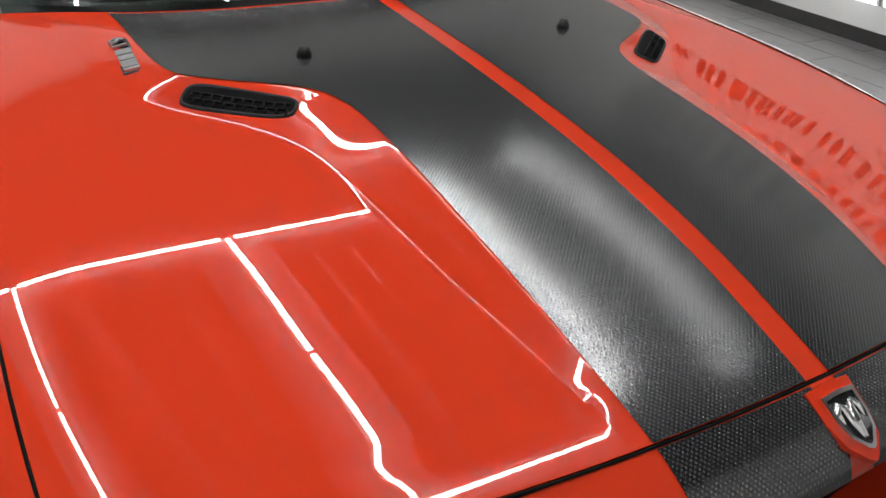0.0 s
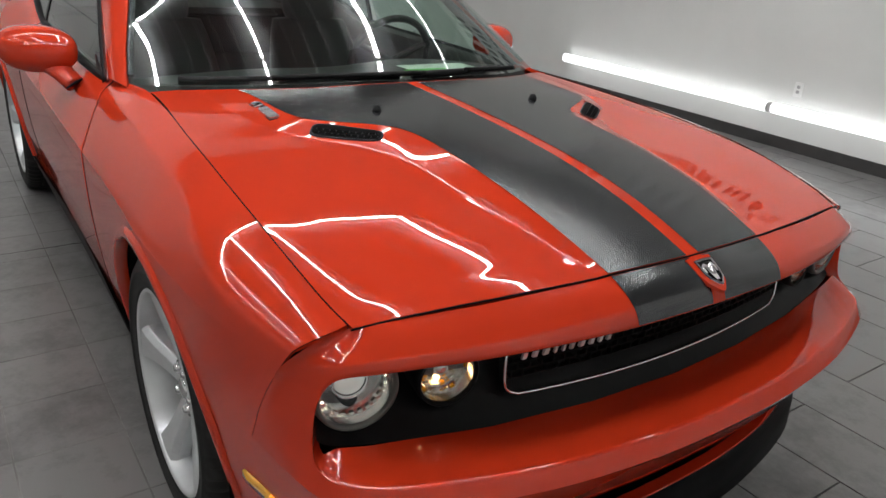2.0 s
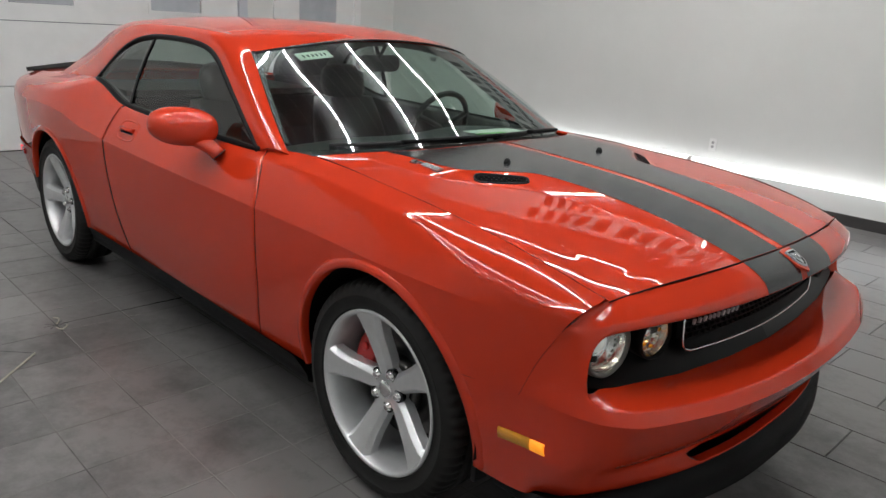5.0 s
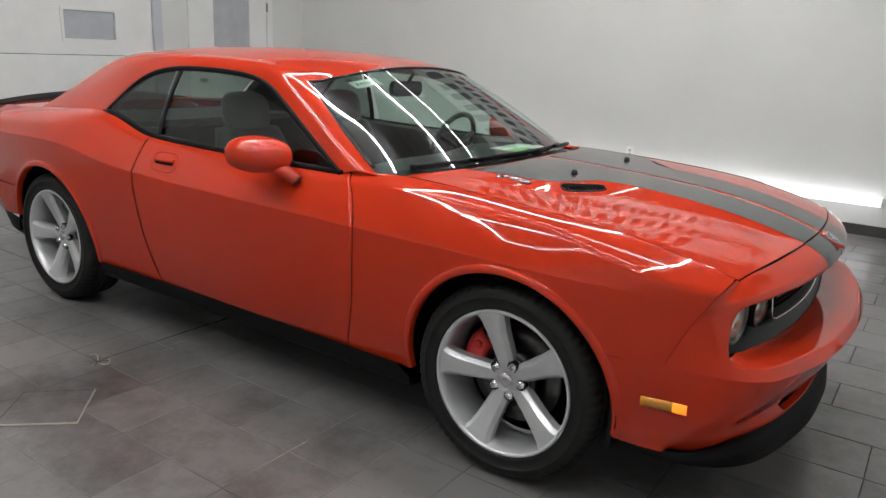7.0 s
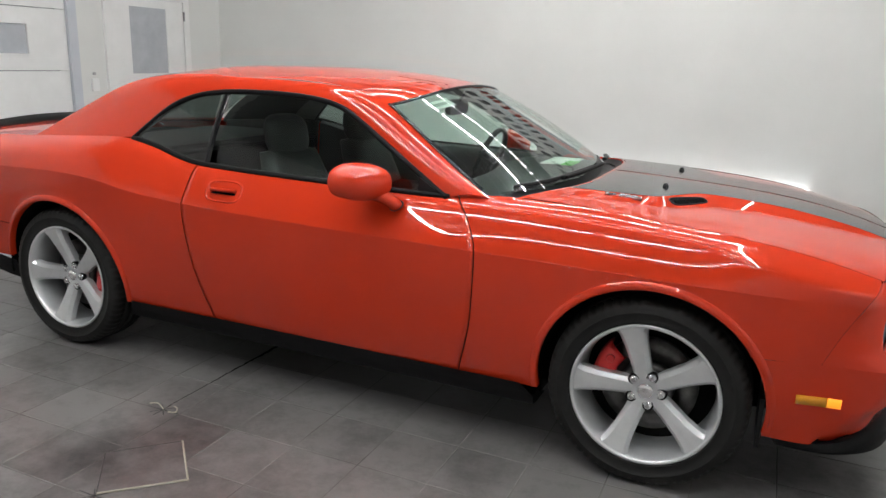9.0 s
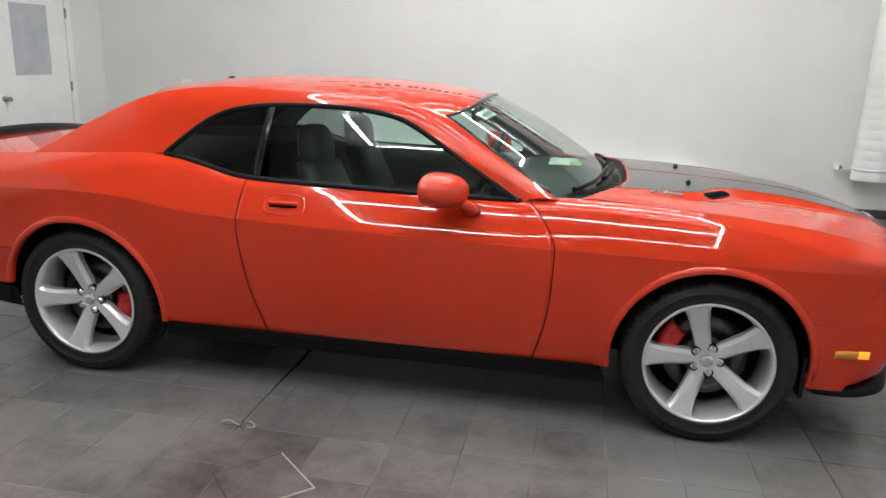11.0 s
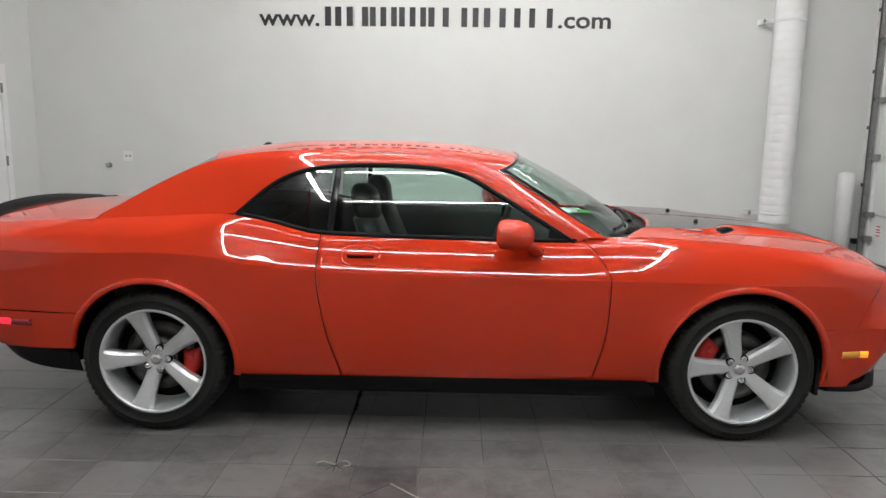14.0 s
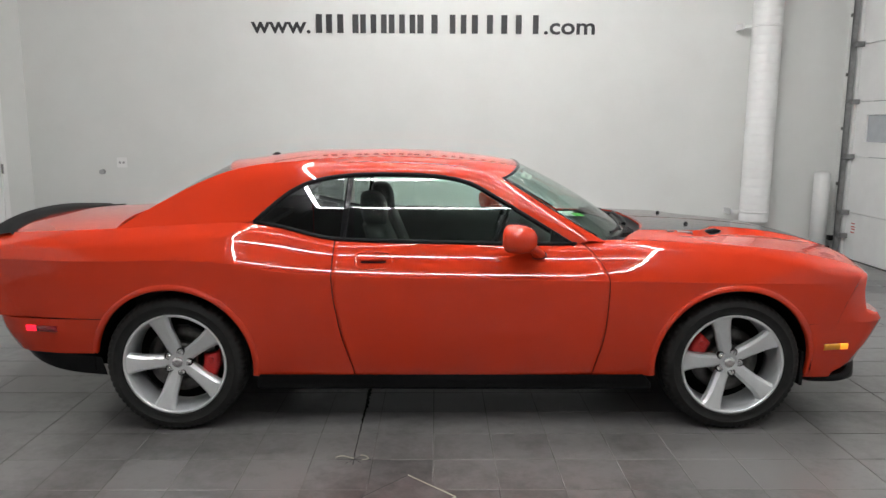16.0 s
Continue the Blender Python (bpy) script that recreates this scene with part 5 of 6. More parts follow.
    nrm = Vector((-d.y, d.x, 0))
    L = (b - a).length / 2 + 0.01
    def slot(u, w, h):
        p = mid + d * u + nrm * w
        return (p.x, s * p.y, float(hood_z(np.array(p.x), np.array(p.y))) + h)
    def capsule(k, wd, h):
        return [slot(L * k * math.copysign(abs(math.cos(t)) ** 0.35, math.cos(t)), wd * math.copysign(abs(math.sin(t)) ** 0.6, math.sin(t)), h) for t in np.linspace(0, 2 * math.pi, 49)]
    bm = bmesh.new()
    sheet(bm, np.array([capsule(1.0, 0.0265, 0.0), capsule(0.985, 0.0255, 0.0035), capsule(0.955, 0.023, 0.004), capsule(0.94, 0.0215, 0.001)]))
    outward(bm, (1.5, s * 0.43, 0.9))
    part("scoop_rim", bm, BLACK, sc)
    # dark sheet just above the hood stands for the shaded depth of the opening
    bm = bmesh.new()
    sheet(bm, np.array([capsule(0.945, 0.0222, 0.0022), capsule(0.5, 0.012, 0.0022), capsule(0.01, 0.0005, 0.0022)]))
    outward(bm, (1.5, s * 0.43, 0.9))
    part("scoop_shade", bm, DARK, sc)
    bm = bmesh.new()
    for r in range(2):
        tube(bm, [slot(u, -0.004 + 0.013 * r, 0.0045) for u in np.linspace(-0.85 * L, 0.85 * L, 12)], 0.0016, 5)
    for k in range(10):
        u = -0.8 * L + 1.6 * L * k / 9
        tube(bm, [slot(u - 0.002, -0.004, 0.0045), slot(u, 0.009, 0.0045)], 0.0016, 5)
        tube(bm, [slot(u + 0.006, 0.009, 0.0045), slot(u + 0.007, 0.021, 0.0045)], 0.0016, 5)
    part("scoop_mesh", bm, SATIN, sc)

# engine badge on the hood: the number, and plain bars for the name
badge = part("engine_badge", bmesh.new(), CHROME, hood, "chrome engine badge with dark number")


def letters(name, text, size, m, material, parent, depth=0.004):
    cu = bpy.data.curves.new(name, "FONT")
    cu.body, cu.size, cu.extrude = text, size, depth / 2
    cu.resolution_u, cu.offset = 3, size * 0.018
    tmp = bpy.data.objects.new(name, cu)
    scene.collection.objects.link(tmp)
    bpy.context.view_layer.update()
    me = bpy.data.meshes.new_from_object(tmp.evaluated_get(bpy.context.evaluated_depsgraph_get()))
    bpy.data.objects.remove(tmp)
    me.materials.clear()
    me.materials.append(material)
    ob = new(name, me)
    ob.matrix_basis = m
    if parent is not None:
        ob.parent = parent
    return ob


BADGE = mat("badge_silver", (0.55, 0.55, 0.56), 0.25, 0.8)
zb = float(hood_z(np.array(1.27), np.array(0.56)))
tilt = math.atan2(float(hood_z(np.array(1.20), np.array(0.56))) - float(hood_z(np.array(1.34), np.array(0.56))), 0.14)
roll = math.atan2(float(hood_z(np.array(1.27), np.array(0.545))) - float(hood_z(np.array(1.27), np.array(0.575))), 0.03)
BM = Matrix.Translation((1.200, -0.568, zb + 0.006)) @ Matrix.Rotation(tilt, 4, "Y") @ Matrix.Rotation(roll, 4, "X")
letters("number", "6.1", 0.036, BM, BADGE, badge)
for k, w in enumerate((0.021, 0.018, 0.026, 0.008)):
    bm = bmesh.new()
    x0 = 0.056 + (0, 0.025, 0.047, 0.077)[k]
    prism(bm, [(x0, 0), (x0 + w, 0), (x0 + w + 0.003, 0.026), (x0 + 0.003, 0.026)], "z", -0.004, 0.003)
    bmesh.ops.transform(bm, matrix=BM, verts=bm.verts)
    part("bar", bm, BADGE, badge)
bm = bmesh.new()
prism(bm, [(-0.002, -0.003), (0.145, -0.003), (0.149, 0.029), (0.002, 0.029)], "z", -0.007, -0.003)
bmesh.ops.transform(bm, matrix=BM, verts=bm.verts)
part("backing", bm, GLOSSBLACK, badge)

# dark strips that stand in for the shade in the gaps between the panels
def gap_shade(P, r, owner):
    bm = bmesh.new()
    tube(bm, P, r, 6)
    part("gap_shade", bm, DARK, owner, "black strip standing in for the shade of the shut gap")


for s in (-1, 1):
    gap_shade([(x, s * (float(edge_w(x)) - 0.002), float(edge_z(x)) - 0.0012) for x in np.linspace(0.93, 2.165, 60)], 0.0019, car)
    gap_shade([(float(door_front(z)), s * float(flank(np.array(float(door_front(z))), np.array(z))), z) for z in np.linspace(0.30, 1.0, 40)], 0.0014, car)
    gap_shade([(float(door_rear(z)), s * float(flank(np.array(float(door_rear(z))), np.array(z))), z) for z in np.linspace(0.31, 1.0, 40)], 0.0010, car)
    gap_shade([(x, s * float(flank(np.array(x), np.array(0.6125))), 0.6125) for x in np.linspace(-1.81, -2.24, 24)], 0.0011, car)
    gap_shade([(float(fender_front(z)) + 0.0007, s * (float(flank(np.array(float(fender_front(z)) + 0.0007), np.array(z))) - 0.0004), z) for z in np.linspace(0.59, 0.862, 20)], 0.0007, car)
gap_shade([(float(hood_front(y)) + 0.003, y, float(hood_z(hood_front(y), np.array(y))) - 0.0012) for y in np.linspace(-0.768, 0.768, 60)], 0.0019, car)

# aerial, rear markers, rear lamps
bm = bmesh.new()
A = [[(-1.06 - 0.11 * u, 0.028 * w * (1 - 0.5 * u), 1.412 + 0.034 * math.sin(math.pi * min(1, 0.15 + u)) * (1 - w * w) - 0.03 * u * u + 0.004) for w in np.linspace(-1, 1, 9)] for u in np.linspace(0, 1, 10)]
sheet(bm, np.array(A))
outward(bm, (-1.1, 0, 1.3))
part("aerial", bm, BLACK, car, "small black roof aerial", thick=0.004)
for s in (-1, 1):
    mk = part("rear_marker", bmesh.new(), REDLENS, rear_bumper, "red side marker with one lit end")
    rear = loft(LOWT, 12, 12)
    for nm, a, b, m in (("lens", -2.075, -2.19, REDLENS), ("lit_lens", -2.19, -2.25, REDLIT)):
        bm = bmesh.new()
        sheet(bm, np.array([[(x, s * (near(rear, x, z) + h), z) for z, h in ((0.540, -0.004), (0.543, 0.008), (0.571, 0.008), (0.574, -0.004))] for x in np.linspace(a, b, 7)]))
        outward(bm, (-1.8, 0, 0.5))
        part(nm, bm, m, mk, thick=0.004)
bm = bmesh.new()
prism(bm, rounded(1.35, 0.13, 0.04, 4, 0, 0.86), "x", -2.575, -2.55)
part("tail_lamp", bm, REDLENS, rear_bumper, "full-width red tail lamp")
for s in (-1, 1):
    # dark splash guard ahead of and behind the wheel
    for xx in (1.872,):
        bm = bmesh.new()
        box(bm, xx - 0.012, xx + 0.004, s * 0.60, s * 0.865, 0.235, 0.42)
        bmesh.ops.recalc_face_normals(bm, faces=bm.faces[:])
        part("splash_guard", bm, BLACK, car)

# ==== lamps of the room ====
def led(a, b, label="long white LED tube lamp on the ceiling", group="ceiling lamps", r=0.025, wall=False):
    """A tube lamp: housing, two end caps and a glowing diffuser."""
    a, b = Vector(a), Vector(b)
    d = (b - a).normalized()
    up = Vector((0, 1, 0)) if wall else Vector((0, 0, 1))
    th = empty("led_tube", label, "lamp", group)
    bm = bmesh.new()
    tube(bm, [a + d * 0.02, b - d * 0.02], r, 14)
    part("diffuser", bm, WALLTUBE if wall else TUBE, th)
    for p, q in ((a + d * 0.002, a + d * 0.02), (b - d * 0.02, b - d * 0.002)):
        bm = bmesh.new()
        tube(bm, [p, q], r * 1.02, 14)
        part("end_cap", bm, WHITE, th)
    bm = bmesh.new()
    n = d.cross(up) * 0.02
    for k in (0.0,):
        P = [a + up * r * 0.8, b + up * r * 0.8]
        v = [bm.verts.new(p + w + up * h) for p in P for w, h in ((-n, 0), (n, 0), (n, 0.04), (-n, 0.04))]
        for q in ((0, 1, 5, 4), (1, 2, 6, 5), (2, 3, 7, 6), (3, 0, 4, 7), (0, 3, 2, 1), (4, 5, 6, 7)):
            bm.faces.new([v[i] for i in q])
    bmesh.ops.recalc_face_normals(bm, faces=bm.faces[:])
    part("housing", bm, WHITE, th)
    return th


LZ = CEIL - 0.075
for y in (1.9, 0.1, -1.75, -3.3, -4.85):
    led((-1.55, y, LZ), (0.32, y, LZ), r=0.025 if y > -3 else 0.015)
    led((0.33, y, LZ), (2.2, y, LZ), r=0.025 if y > -3 else 0.015)
for x in (-1.55, 2.2):
    for a, b in ((1.86, 0.14), (0.06, -1.71), (-1.79, -3.26), (-3.34, -4.81)):
        led((x, a, LZ), (x, b, LZ))
led((-2.0, 3.1, LZ), (0.25, 3.1, LZ), r=0.008)
led((0.26, 3.1, LZ), (2.5, 3.1, LZ), r=0.008)
led((-3.0, WALL_N - 0.07, 0.335), (-0.42, WALL_N - 0.07, 0.335), "white LED tube lamp low on the wall", "wall lamps", 0.044, True)
led((-0.41, WALL_N - 0.07, 0.335), (2.2, WALL_N - 0.07, 0.335), "white LED tube lamp low on the wall", "wall lamps", 0.044, True)
# ==== things on the walls ====
sign = empty("wall_sign", "black web address lettering on the white wall", "sign")
TS = Matrix.Rotation(radians(90), 4, "X")
SY = WALL_N - 0.006


def spelled(name, text, size, m, stretch):
    """The text letter by letter, each letter a part of the sign."""
    reach = lambda t: max(v.co.x for v in letters("sample", t, size, Matrix(), LETTER, None, 0.008).data.vertices)
    for k, ch in enumerate(text):
        x = reach(text[:k + 1]) - reach(ch)
        letters(name, ch, size, m @ Matrix.Diagonal((stretch, 1, 1, 1)) @ Matrix.Translation((x, 0, 0)), LETTER, sign, 0.008)
    for ob in [o for o in bpy.data.objects if o.name.startswith("sample")]:
        bpy.data.objects.remove(ob)


spelled("letter", "www.", 0.275, Matrix.Translation((-2.365, SY, 2.735)) @ TS, 1.12)
spelled("letter", ".com", 0.275, Matrix.Translation((1.215, SY, 2.735)) @ TS, 1.20)
x = -1.575
for w, cuts in ((0.245, (0.0, 0.5)), (0.265, (0.0, 0.7)), (0.335, (0.0, 0.38, 0.76)), (0.335, (0.0, 0.38, 0.76)), (0.075, (0.0,)), (0.245, (0.33,)), (0.30, (0.15, 0.6)), (0.265, (0.0, 0.7)), (0.245, (0.33,)), (0.30, (0.0, 0.7))):
    for c in cuts:
        bm = bmesh.new()
        bw = 0.075 if w < 0.3 else 0.07
        prism(bm, [(x + c * w, 2.735), (x + c * w + bw, 2.735), (x + c * w + bw, 2.958), (x + c * w, 2.958)], "y", SY - 0.004, SY + 0.004)
        part("bar", bm, LETTER, sign)
    x += w + 0.016
sign2 = empty("wall_sign", "large dark name lettering high on the white wall", "sign")
for x, z0, z1, widths in ((-2.2, 3.72, 4.22, (0.55, 0.6, 0.72, 0.72, 0.2, 0.5)), (-2.0, 3.2, 3.52, (0.38, 0.36, 0.36, 0.42, 0.46, 0.42, 0.36, 0.14, 0.4, 0.36))):
    for w in widths:
        for a, b in ((0.04, 0.34), (0.6, 0.9)) if w > 0.24 else ((0.1, 0.65),):
            bm = bmesh.new()
            prism(bm, [(x + w * a, z0), (x + w * b, z0), (x + w * b, z1), (x + w * a, z1)], "y", SY - 0.004, SY + 0.004)
            part("bar", bm, LETTER, sign2)
        x += w + 0.04


def outlet(x, z, w, h, n):
    o = empty("wall_outlet", "white wall outlet plate on the painted wall", "outlet", "wall outlets")
    bm = bmesh.new()
    prism(bm, rounded(w, h, 0.008, 3, x, z), "y", WALL_N - 0.008, WALL_N + 0.001)
    part("plate", bm, WHITE, o)
    for k in range(n):
        for dz in (-0.02, 0.02) if n == 1 else (0,):
            bm = bmesh.new()
            prism(bm, rounded(0.028, 0.026, 0.008, 3, x + (k - (n - 1) / 2) * 0.046, z + dz), "y", WALL_N - 0.011, WALL_N - 0.007)
            part("socket", bm, GREYPL, o)


outlet(-4.06, 1.145, 0.125, 0.125, 2)
outlet(-0.245, 0.515, 0.075, 0.12, 1)
kn = empty("door_stop", "round steel door stop on the white wall", "door stop")
bm = bmesh.new()
lathe(bm, [(0.03, WALL_N), (0.03, WALL_N - 0.008), (0.012, WALL_N - 0.01), (0.012, WALL_N - 0.05)], 20, "y", c=(-4.30, 0, 1.03))
part("base", bm, GALV, kn)
bm = bmesh.new()
lathe(bm, [(0.026, WALL_N - 0.045), (0.03, WALL_N - 0.06), (0.024, WALL_N - 0.075)], 20, "y", c=(-4.30, 0, 1.03))
part("bumper", bm, GREYPL, kn)

# wrapped white duct with brackets, and the bollard by the door
duct = empty("duct", "thick white wrapped pipe standing off the wall", "pipe")
prof = []
z = 0.45
while z < CEIL - 0.02:
    for dz, dr in ((0, -0.002), (0.006, 0.0), (0.10, 0.001), (0.106, -0.002)):
        prof.append((0.172 + dr, z + dz))
    z += 0.107
bm = bmesh.new()
lathe(bm, [(0.10, 0.45)] + prof + [(0.10, CEIL - 0.01)], 40, "z", c=(3.90, 4.52, 0))
part("pipe", bm, WHITE, duct)
for z in (0.55, 2.80):
    bm = bmesh.new()
    lathe(bm, [(0.178, z), (0.178, z + 0.03)], 40, "z", c=(3.90, 4.52, 0))
    part("clamp", bm, WHITE, duct)
    bm = bmesh.new()
    box(bm, 3.60, 3.745, 4.52, 4.545, z, z + 0.03)
    box(bm, 3.60, 3.625, 4.52, WALL_N, z - 0.02, z + 0.05)
    part("bracket", bm, WHITE, duct)
bol = empty("bollard", "white round safety bollard beside the sectional door", "bollard")
bm = bmesh.new()
lathe(bm, [(0.094, 0.0), (0.094, 1.03), (0.088, 1.055), (0.06, 1.07), (0.01, 1.074)], 36, "z", c=(4.72, 4.50, 0))
part("sleeve", bm, WHITE, bol)
bm = bmesh.new()
lathe(bm, [(0.14, 0.0), (0.14, 0.012), (0.1, 0.014)], 36, "z", c=(4.72, 4.50, 0))
part("base_plate", bm, GALV, bol)


# sectional doors with tracks
def sectional(name, x, s, y0, y1, top, joints, wins, label):
    """A big door of flat sections; s: the way the room lies (+1 or -1 in x)."""
    th = tagged(empty(name, label, "door", kind="structure"))
    zs = [0.0] + list(joints) + [top]
    for a, b in zip(zs, zs[1:]):
        sec = None
        bm = bmesh.new()
        holes = [w for w in wins if a < (w[2] + w[3]) / 2 < b]
        ys = y0
        for w in sorted(holes):
            box(bm, x - 0.02, x + 0.02, ys, w[0], a + 0.004, b - 0.004)
            box(bm, x - 0.02, x + 0.02, w[0], w[1], a + 0.004, w[2])
            box(bm, x - 0.02, x + 0.02, w[0], w[1], w[3], b - 0.004)
            ys = w[1]
        box(bm, x - 0.02, x + 0.02, ys, y1, a + 0.004, b - 0.004)
        bmesh.ops.remove_doubles(bm, verts=bm.verts, dist=1e-5)
        sec = part("section", bm, WHITE, th)
        for w in holes:
            bm = bmesh.new()
            box(bm, x - 0.008, x + 0.008, w[0] + 0.002, w[1] - 0.002, w[2] + 0.002, w[3] - 0.002)
            part("pane", bm, FROST, sec, "grey door window")
            bm = bmesh.new()
            f = x + s * 0.02
            for q in ((w[0] - 0.03, w[1] + 0.03, w[2] - 0.03, w[2]), (w[0] - 0.03, w[1] + 0.03, w[3], w[3] + 0.03), (w[0] - 0.03, w[0], w[2], w[3]), (w[1], w[1] + 0.03, w[2], w[3])):
                box(bm, min(f, f + s * 0.012), max(f, f + s * 0.012), *q)
            part("window_frame", bm, WHITE, sec)
    return th


sectional("door_1", WALL_W - 0.06, 1, WD[0], WD[1], WD[2], (0.64, 1.27, 1.9, 2.45), [(-1.5, -0.9, 1.44, 1.73), (-0.1, 0.5, 1.44, 1.73), (1.30, 1.88, 1.44, 1.73)], "white sectional garage door with small grey windows")
de = sectional("door_2", WALL_E + 0.06, -1, ED[0], ED[1], ED[2], (0.57, 1.26, 1.92, 2.6), [(3.75, 4.2, 1.44, 1.76), (2.3, 2.75, 1.44, 1.76), (0.9, 1.35, 1.44, 1.76)], "white sectional garage door with small grey windows")
bm = bmesh.new()
box(bm, WALL_W - 0.03, WALL_W + 0.012, WD[1] - 0.06, WD[1] + 0.05, 0, WD[2])
tagged(part("trim", bm, vary(mat("grey_white_jamb", rough=0.4), (0.5, 0.53, 0.58), (0.56, 0.58, 0.62), 4, 3)), "pale grey jamb beside the garage door", "trim", kind="structure")
tr = empty("door_track", "galvanised steel door track with rollers and brackets", "door track")
yt = ED[1] + 0.035
bm = bmesh.new()
prism(bm, [(WALL_E - 0.075, yt - 0.02), (WALL_E - 0.015, yt - 0.02), (WALL_E - 0.015, yt + 0.02), (WALL_E - 0.075, yt + 0.02), (WALL_E - 0.075, yt + 0.016), (WALL_E - 0.02, yt + 0.016), (WALL_E - 0.02, yt - 0.016), (WALL_E - 0.075, yt - 0.016)], "z", 0.0, 3.6)
part("rail", bm, GALV, tr)
bm = bmesh.new()
box(bm, WALL_E - 0.02, WALL_E - 0.002, yt + 0.03, yt + 0.075, 0.0, 3.6)
part("angle", bm, GALV, tr)
for z in (0.28, 0.57, 0.92, 1.26, 1.6, 1.92, 2.25, 2.6, 2.95):
    bm = bmesh.new()
    if z in (0.57, 1.26, 1.92, 2.6, 0.28):
        box(bm, WALL_E - 0.06, WALL_E + 0.035, yt - 0.10, yt - 0.015, z - 0.03, z + 0.03)
        part("hinge", bm, GALV, tr)
        bm = bmesh.new()
        lathe(bm, [(0.022, yt - 0.02), (0.022, yt + 0.012)], 14, "y", c=(WALL_E - 0.045, 0, z))
        part("roller", bm, BLACK, tr)
    else:
        box(bm, WALL_E - 0.08, WALL_E - 0.01, yt + 0.02, yt + 0.06, z - 0.02, z + 0.02)
        part("bracket", bm, STEEL, tr)
sens = empty("door_sensor", "small black sensor on the door jamb", "sensor")
bm = bmesh.new()
box(bm, WALL_E - 0.12, WALL_E - 0.03, yt + 0.03, yt + 0.10, 0.20, 0.26)
part("body", bm, BLACK, sens, bevel=0.006)
lab = empty("warning_label", "small white label with red lines on the door", "label")
bm = bmesh.new()
box(bm, WALL_E + 0.0365, WALL_E + 0.0395, 4.22, 4.33, 0.28, 0.47)
part("sheet", bm, WHITE, lab)
for z in (0.44, 0.40, 0.37, 0.33):
    bm = bmesh.new()
    box(bm, WALL_E + 0.034, WALL_E + 0.0362, 4.24, 4.32, z, z + 0.012)
    part("bar", bm, CALIPER, lab)

# the walk-in door in the west wall
dr = tagged(empty("door_3", "white steel door with a tall grey window", "door", kind="structure"))
bm = bmesh.new()
for q in ((2.80, 2.90, 0, 2.2), (4.03, 4.13, 0, 2.2), (2.90, 4.03, 2.1, 2.2)):
    box(bm, WALL_W - 0.001, WALL_W + 0.03, *q)
part("frame", bm, WHITE, dr)
leaf_bm = bmesh.new()
for q in ((2.905, 3.17, 0.01, 2.095), (3.74, 4.025, 0.01, 2.095), (3.17, 3.74, 0.01, 1.24), (3.17, 3.74, 2.0, 2.095)):
    box(leaf_bm, WALL_W - 0.001, WALL_W + 0.018, *q)
leaf = part("leaf", leaf_bm, WHITE, dr)
bm = bmesh.new()
box(bm, WALL_W - 0.001, WALL_W + 0.008, 3.17, 3.74, 1.24, 2.0)
part("pane", bm, FROST, leaf, "grey door window")
for z in (0.28, 1.10, 1.93):
    bm = bmesh.new()
    tube(bm, [(WALL_W + 0.034, 4.03, z - 0.055), (WALL_W + 0.034, 4.03, z + 0.055)], 0.013, 10)
    part("hinge", bm, GALV, dr, "steel hinge")
bm = bmesh.new()
lathe(bm, [(0.03, WALL_W + 0.015), (0.03, WALL_W + 0.03), (0.012, WALL_W + 0.032), (0.012, WALL_W + 0.06), (0.026, WALL_W + 0.07), (0.024, WALL_W + 0.1)], 20, "x", c=(0, 2.97, 1.0))
part("door_knob", bm, GALV, leaf)
sw = empty("switch_box", "small white switch box on the wall by the doors", "switch")
bm = bmesh.new()
prism(bm, rounded(0.09, 0.14, 0.01, 3, 2.62, 1.12), "x", WALL_W, WALL_W + 0.03)
part("box", bm, WHITE, sw)
bm = bmesh.new()
prism(bm, rounded(0.03, 0.03, 0.01, 3, 2.62, 1.24), "x", WALL_W, WALL_W + 0.02)
part("button", bm, GREYPL, sw)

# the turned floor tile over a socket in the floor, with its pale edge strips
lid = empty("floor_lid", "grey tile set cornerwise in the floor, with pale edges", "tile")
corners = [(-0.232, -1.852), (-0.012, -1.640), (-0.228, -1.436), (-0.424, -1.640)]
bm = bmesh.new()
prism(bm, corners, "z", -0.004, 0.004)
part("plate", bm, FLOORMAT, lid)
STRIP = mat("pale_edge_strip", (0.42, 0.40, 0.32), 0.5)
for a, b in ((corners[0], corners[1]), (corners[1], corners[2])):
    bm = bmesh.new()
    tube(bm, [(*a, 0.003), (*b, 0.003)], 0.004, 6)
    part("edge_strip", bm, STRIP, lid)
for a, b in ((corners[2], corners[3]), (corners[3], corners[0])):
    bm = bmesh.new()
    tube(bm, [(*a, 0.002), (*b, 0.002)], 0.003, 6)
    part("edge_gap", bm, GROUT, lid)
for x, y, sp in ((-0.499, -1.265, 0.07), (-0.232, -1.862, 0.06), (0.02, -1.44, 0.0)):
    if sp:
        cr_ob = empty("tape_mark", "thin dark star scratched on the floor tiles", "mark", "floor marks")
        for k, ang in enumerate((0, 45, 90, 140)):
            bm = bmesh.new()
            dx, dy = sp * math.cos(radians(ang)) * (1.2 if k == 0 else 0.7), sp * math.sin(radians(ang)) * 0.8
            tube(bm, [(x - dx, y - dy, 0.0012), (x + dx, y + dy, 0.0012)], 0.0022, 5, 0.3)
            part("stroke", bm, LETTER, cr_ob)
cord = empty("cord_end", "short bit of pale cord on the tiles", "cord")
bm = bmesh.new()
tube(bm, cr([(-0.59, -1.25, 0.004), (-0.56, -1.235, 0.006), (-0.53, -1.245, 0.004), (-0.50, -1.262, 0.004)], 5), 0.003, 6)
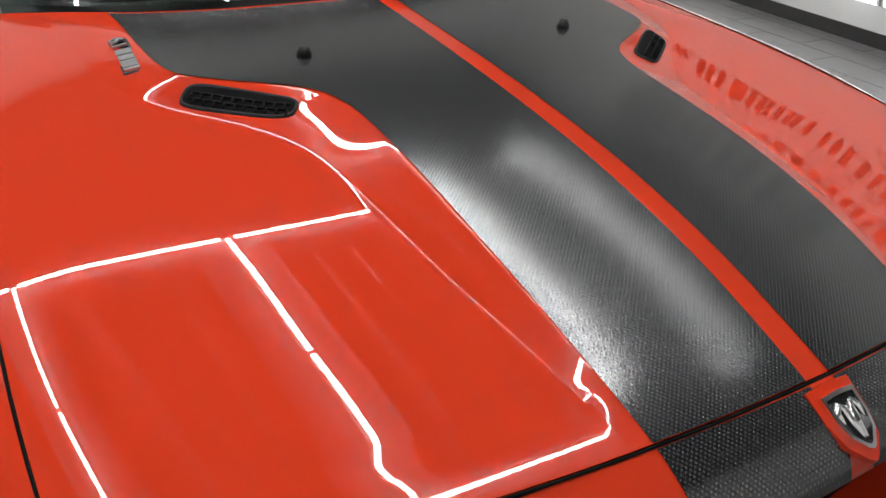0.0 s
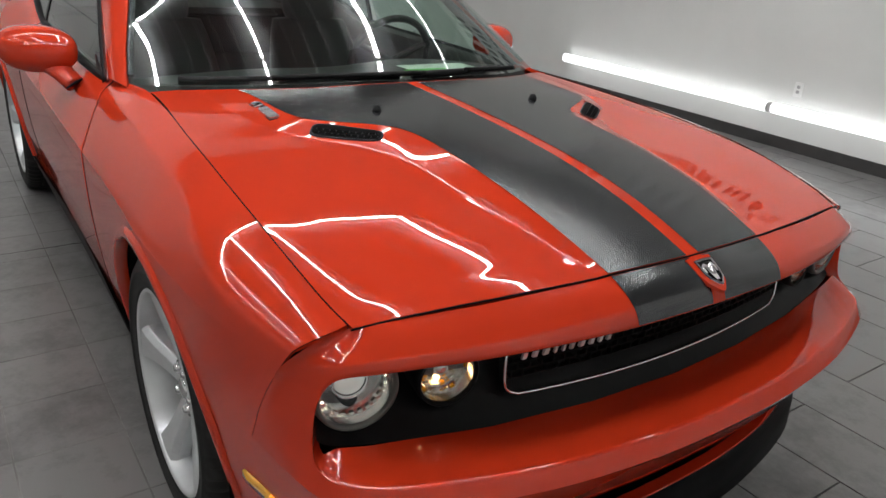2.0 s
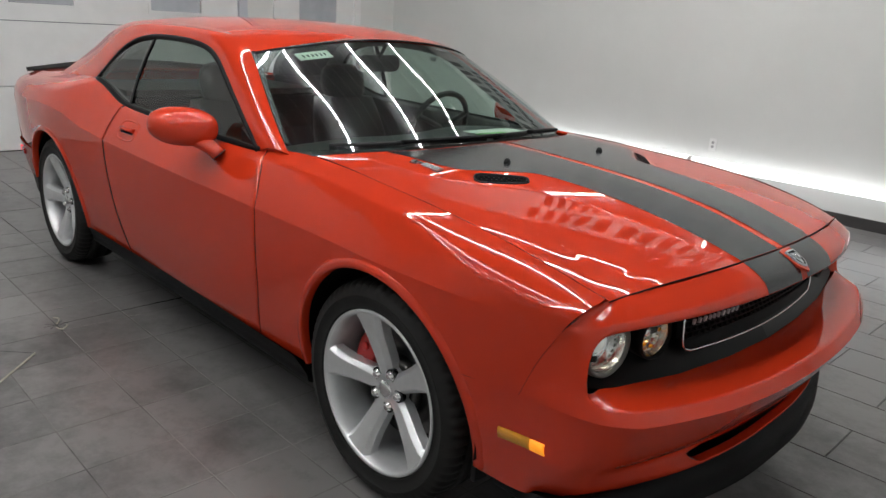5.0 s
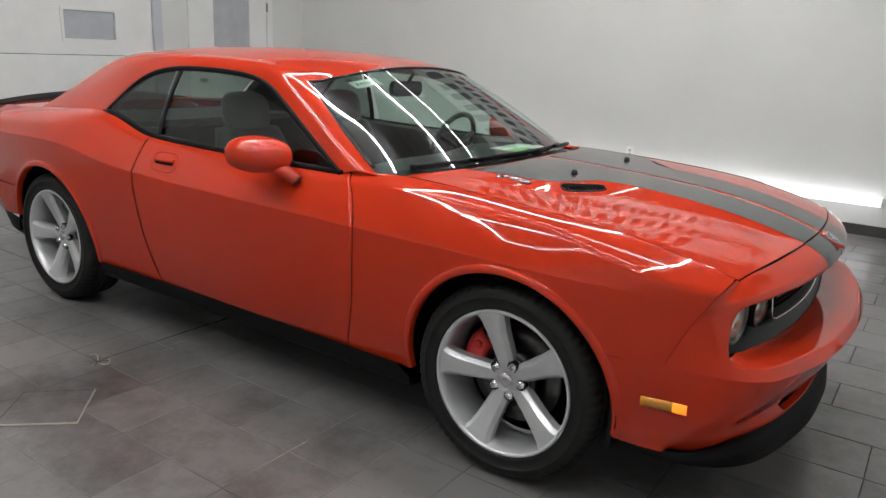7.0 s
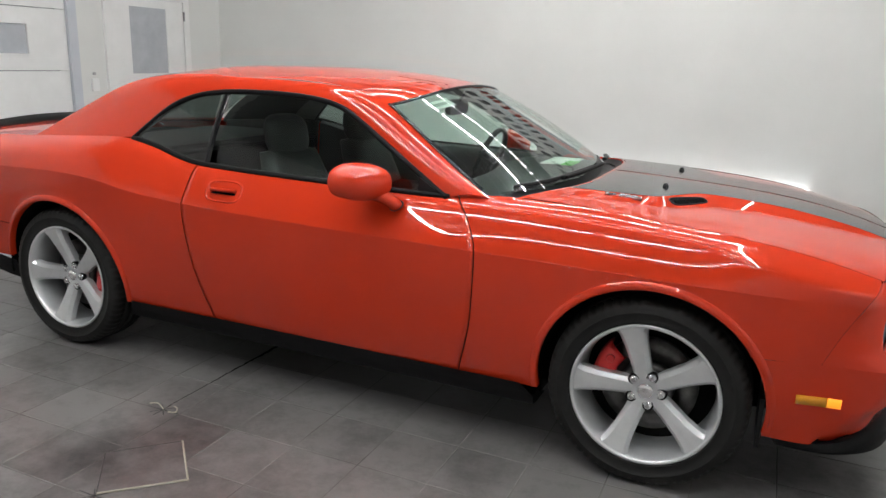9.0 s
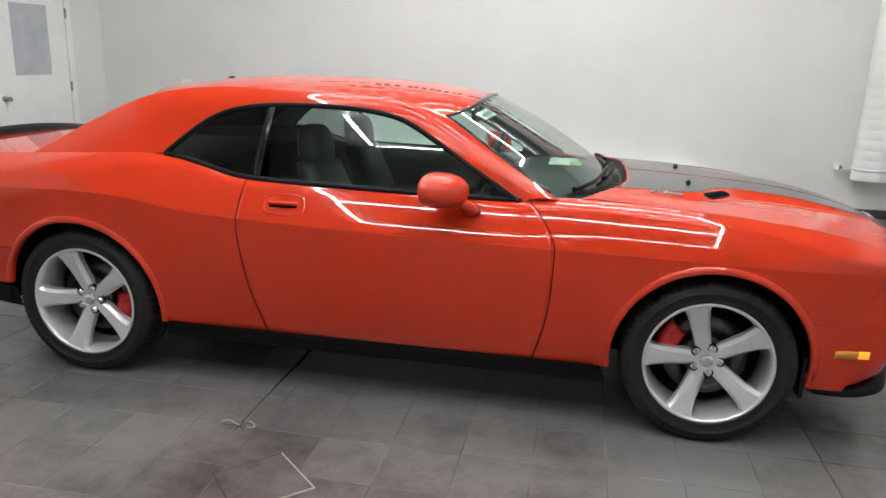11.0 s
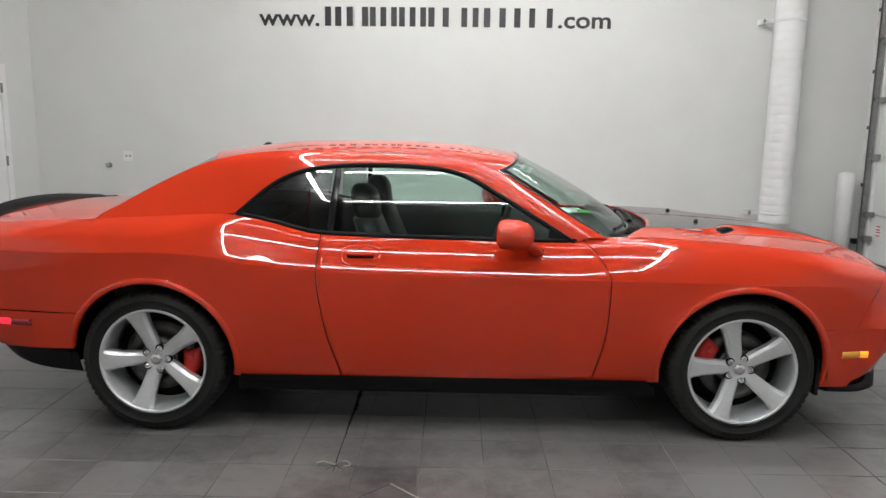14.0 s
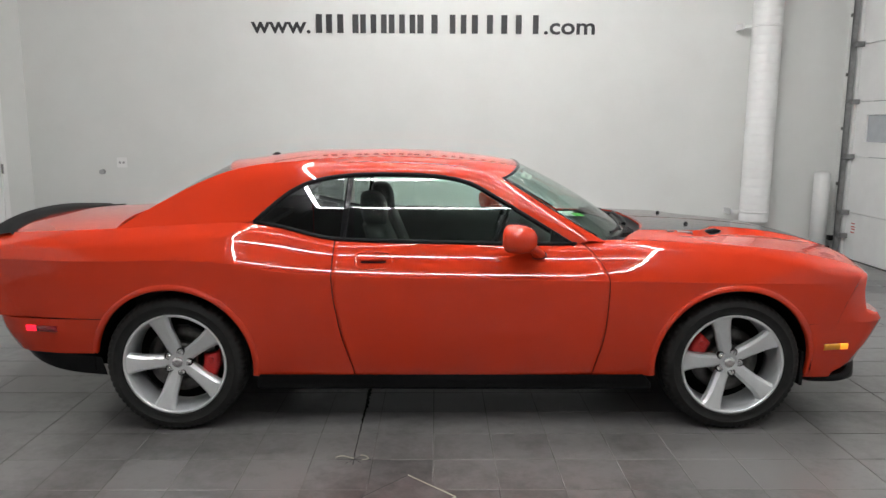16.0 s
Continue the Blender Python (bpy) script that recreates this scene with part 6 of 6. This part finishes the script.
tube(bm, cr([(-0.47, -1.225, 0.004), (-0.445, -1.235, 0.006), (-0.43, -1.262, 0.004), (-0.46, -1.275, 0.004)], 5), 0.003, 6)
part("strand", bm, STRIP, cord)
# torn dark joint running under the sill
crack = empty("broken_joint", "black crumbled joint between the floor tiles", "crack")
bm = bmesh.new()
rng = random.Random(4)
P = []
for t in np.linspace(0, 1, 60):
    y = -1.23 + 1.0 * t
    wd = 0.002 + 0.016 * max(0, t - 0.25) * (0.3 + 1.2 * rng.random())
    xx = -0.503 + 0.004 * rng.uniform(-1, 1) * (t > 0.25)
    P.append(((xx - wd, y), (xx + wd, y)))
for (a, b), (c, d) in zip(P, P[1:]):
    v = [bm.verts.new((*q, 0.0011)) for q in (a, b, d, c)]
    bm.faces.new(v)
part("gap", bm, DARK, crack)

# ==== floor tiles ====
tiles = []
rng = random.Random(11)
ys = []
yy = -1.265
while yy > WALL_S:
    yy -= 0.305
while yy < WALL_N:
    ys.append(yy)
    yy += 0.305
for row, y0 in enumerate(ys):
    y1 = min(y0 + 0.305, WALL_N)
    y0c = max(y0, WALL_S)
    if y1 - y0c < 0.02:
        continue
    xa = WALL_W
    cuts = []
    inner = y0 < 0.2
    x = -2.19 - 0.61 * 6 - (0.305 if row % 2 else 0)
    while x < WALL_E:
        cuts.append(x)
        if inner and -2.2 < x < 1.9:
            x += 0.297
        else:
            x += 0.61
            if inner and x > -2.5 and cuts[-1] < -2.3:
                x = -2.19
    cuts = [max(c, WALL_W) for c in cuts] + [WALL_E]
    for a, b in zip(cuts, cuts[1:]):
        if b - a > 0.02:
            tiles.append((a, b, y0c, y1))
# tiles near the car are pieces of their own; the rest is one sheet of pieces
tiles.sort(key=lambda q: (max(0, abs((q[0] + q[1]) / 2) - 2.6) + max(0, -0.1 - (q[2] + q[3]) / 2 - 2.4) + max(0, (q[2] + q[3]) / 2 + 0.3)))
meshes = {}
G2 = 0.0019


def tile_bm(bm, w, h, x=0.0, y=0.0):
    lo = [bm.verts.new((x + sx * (w / 2 - G2), y + sy * (h / 2 - G2), -0.0055)) for sx, sy in ((-1, -1), (1, -1), (1, 1), (-1, 1))]
    up = [bm.verts.new((x + sx * (w / 2 - G2 - 0.0012), y + sy * (h / 2 - G2 - 0.0012), 0.0)) for sx, sy in ((-1, -1), (1, -1), (1, 1), (-1, 1))]
    bm.faces.new(up)
    for i in range(4):
        bm.faces.new((lo[i], lo[(i + 1) % 4], up[(i + 1) % 4], up[i]))


far = bmesh.new()
for k, (a, b, c, d) in enumerate(tiles):
    w, h = b - a, d - c
    if k >= 300:
        tile_bm(far, w, h, (a + b) / 2, (c + d) / 2)
        continue
    key = (round(w, 3), round(h, 3))
    if key not in meshes:
        bm = bmesh.new()
        tile_bm(bm, *key)
        me = bpy.data.meshes.new("tile")
        bm.to_mesh(me)
        bm.free()
        me.materials.append(FLOORMAT)
        meshes[key] = me
    t = new("tile", meshes[key])
    t.location = ((a + b) / 2, (c + d) / 2, rng.uniform(-0.0004, 0.0))
    t.parent = floor
part("tiles_beyond", far, FLOORMAT, floor)
bpy.data.objects["tiles_beyond"]["kind"] = "stuff"
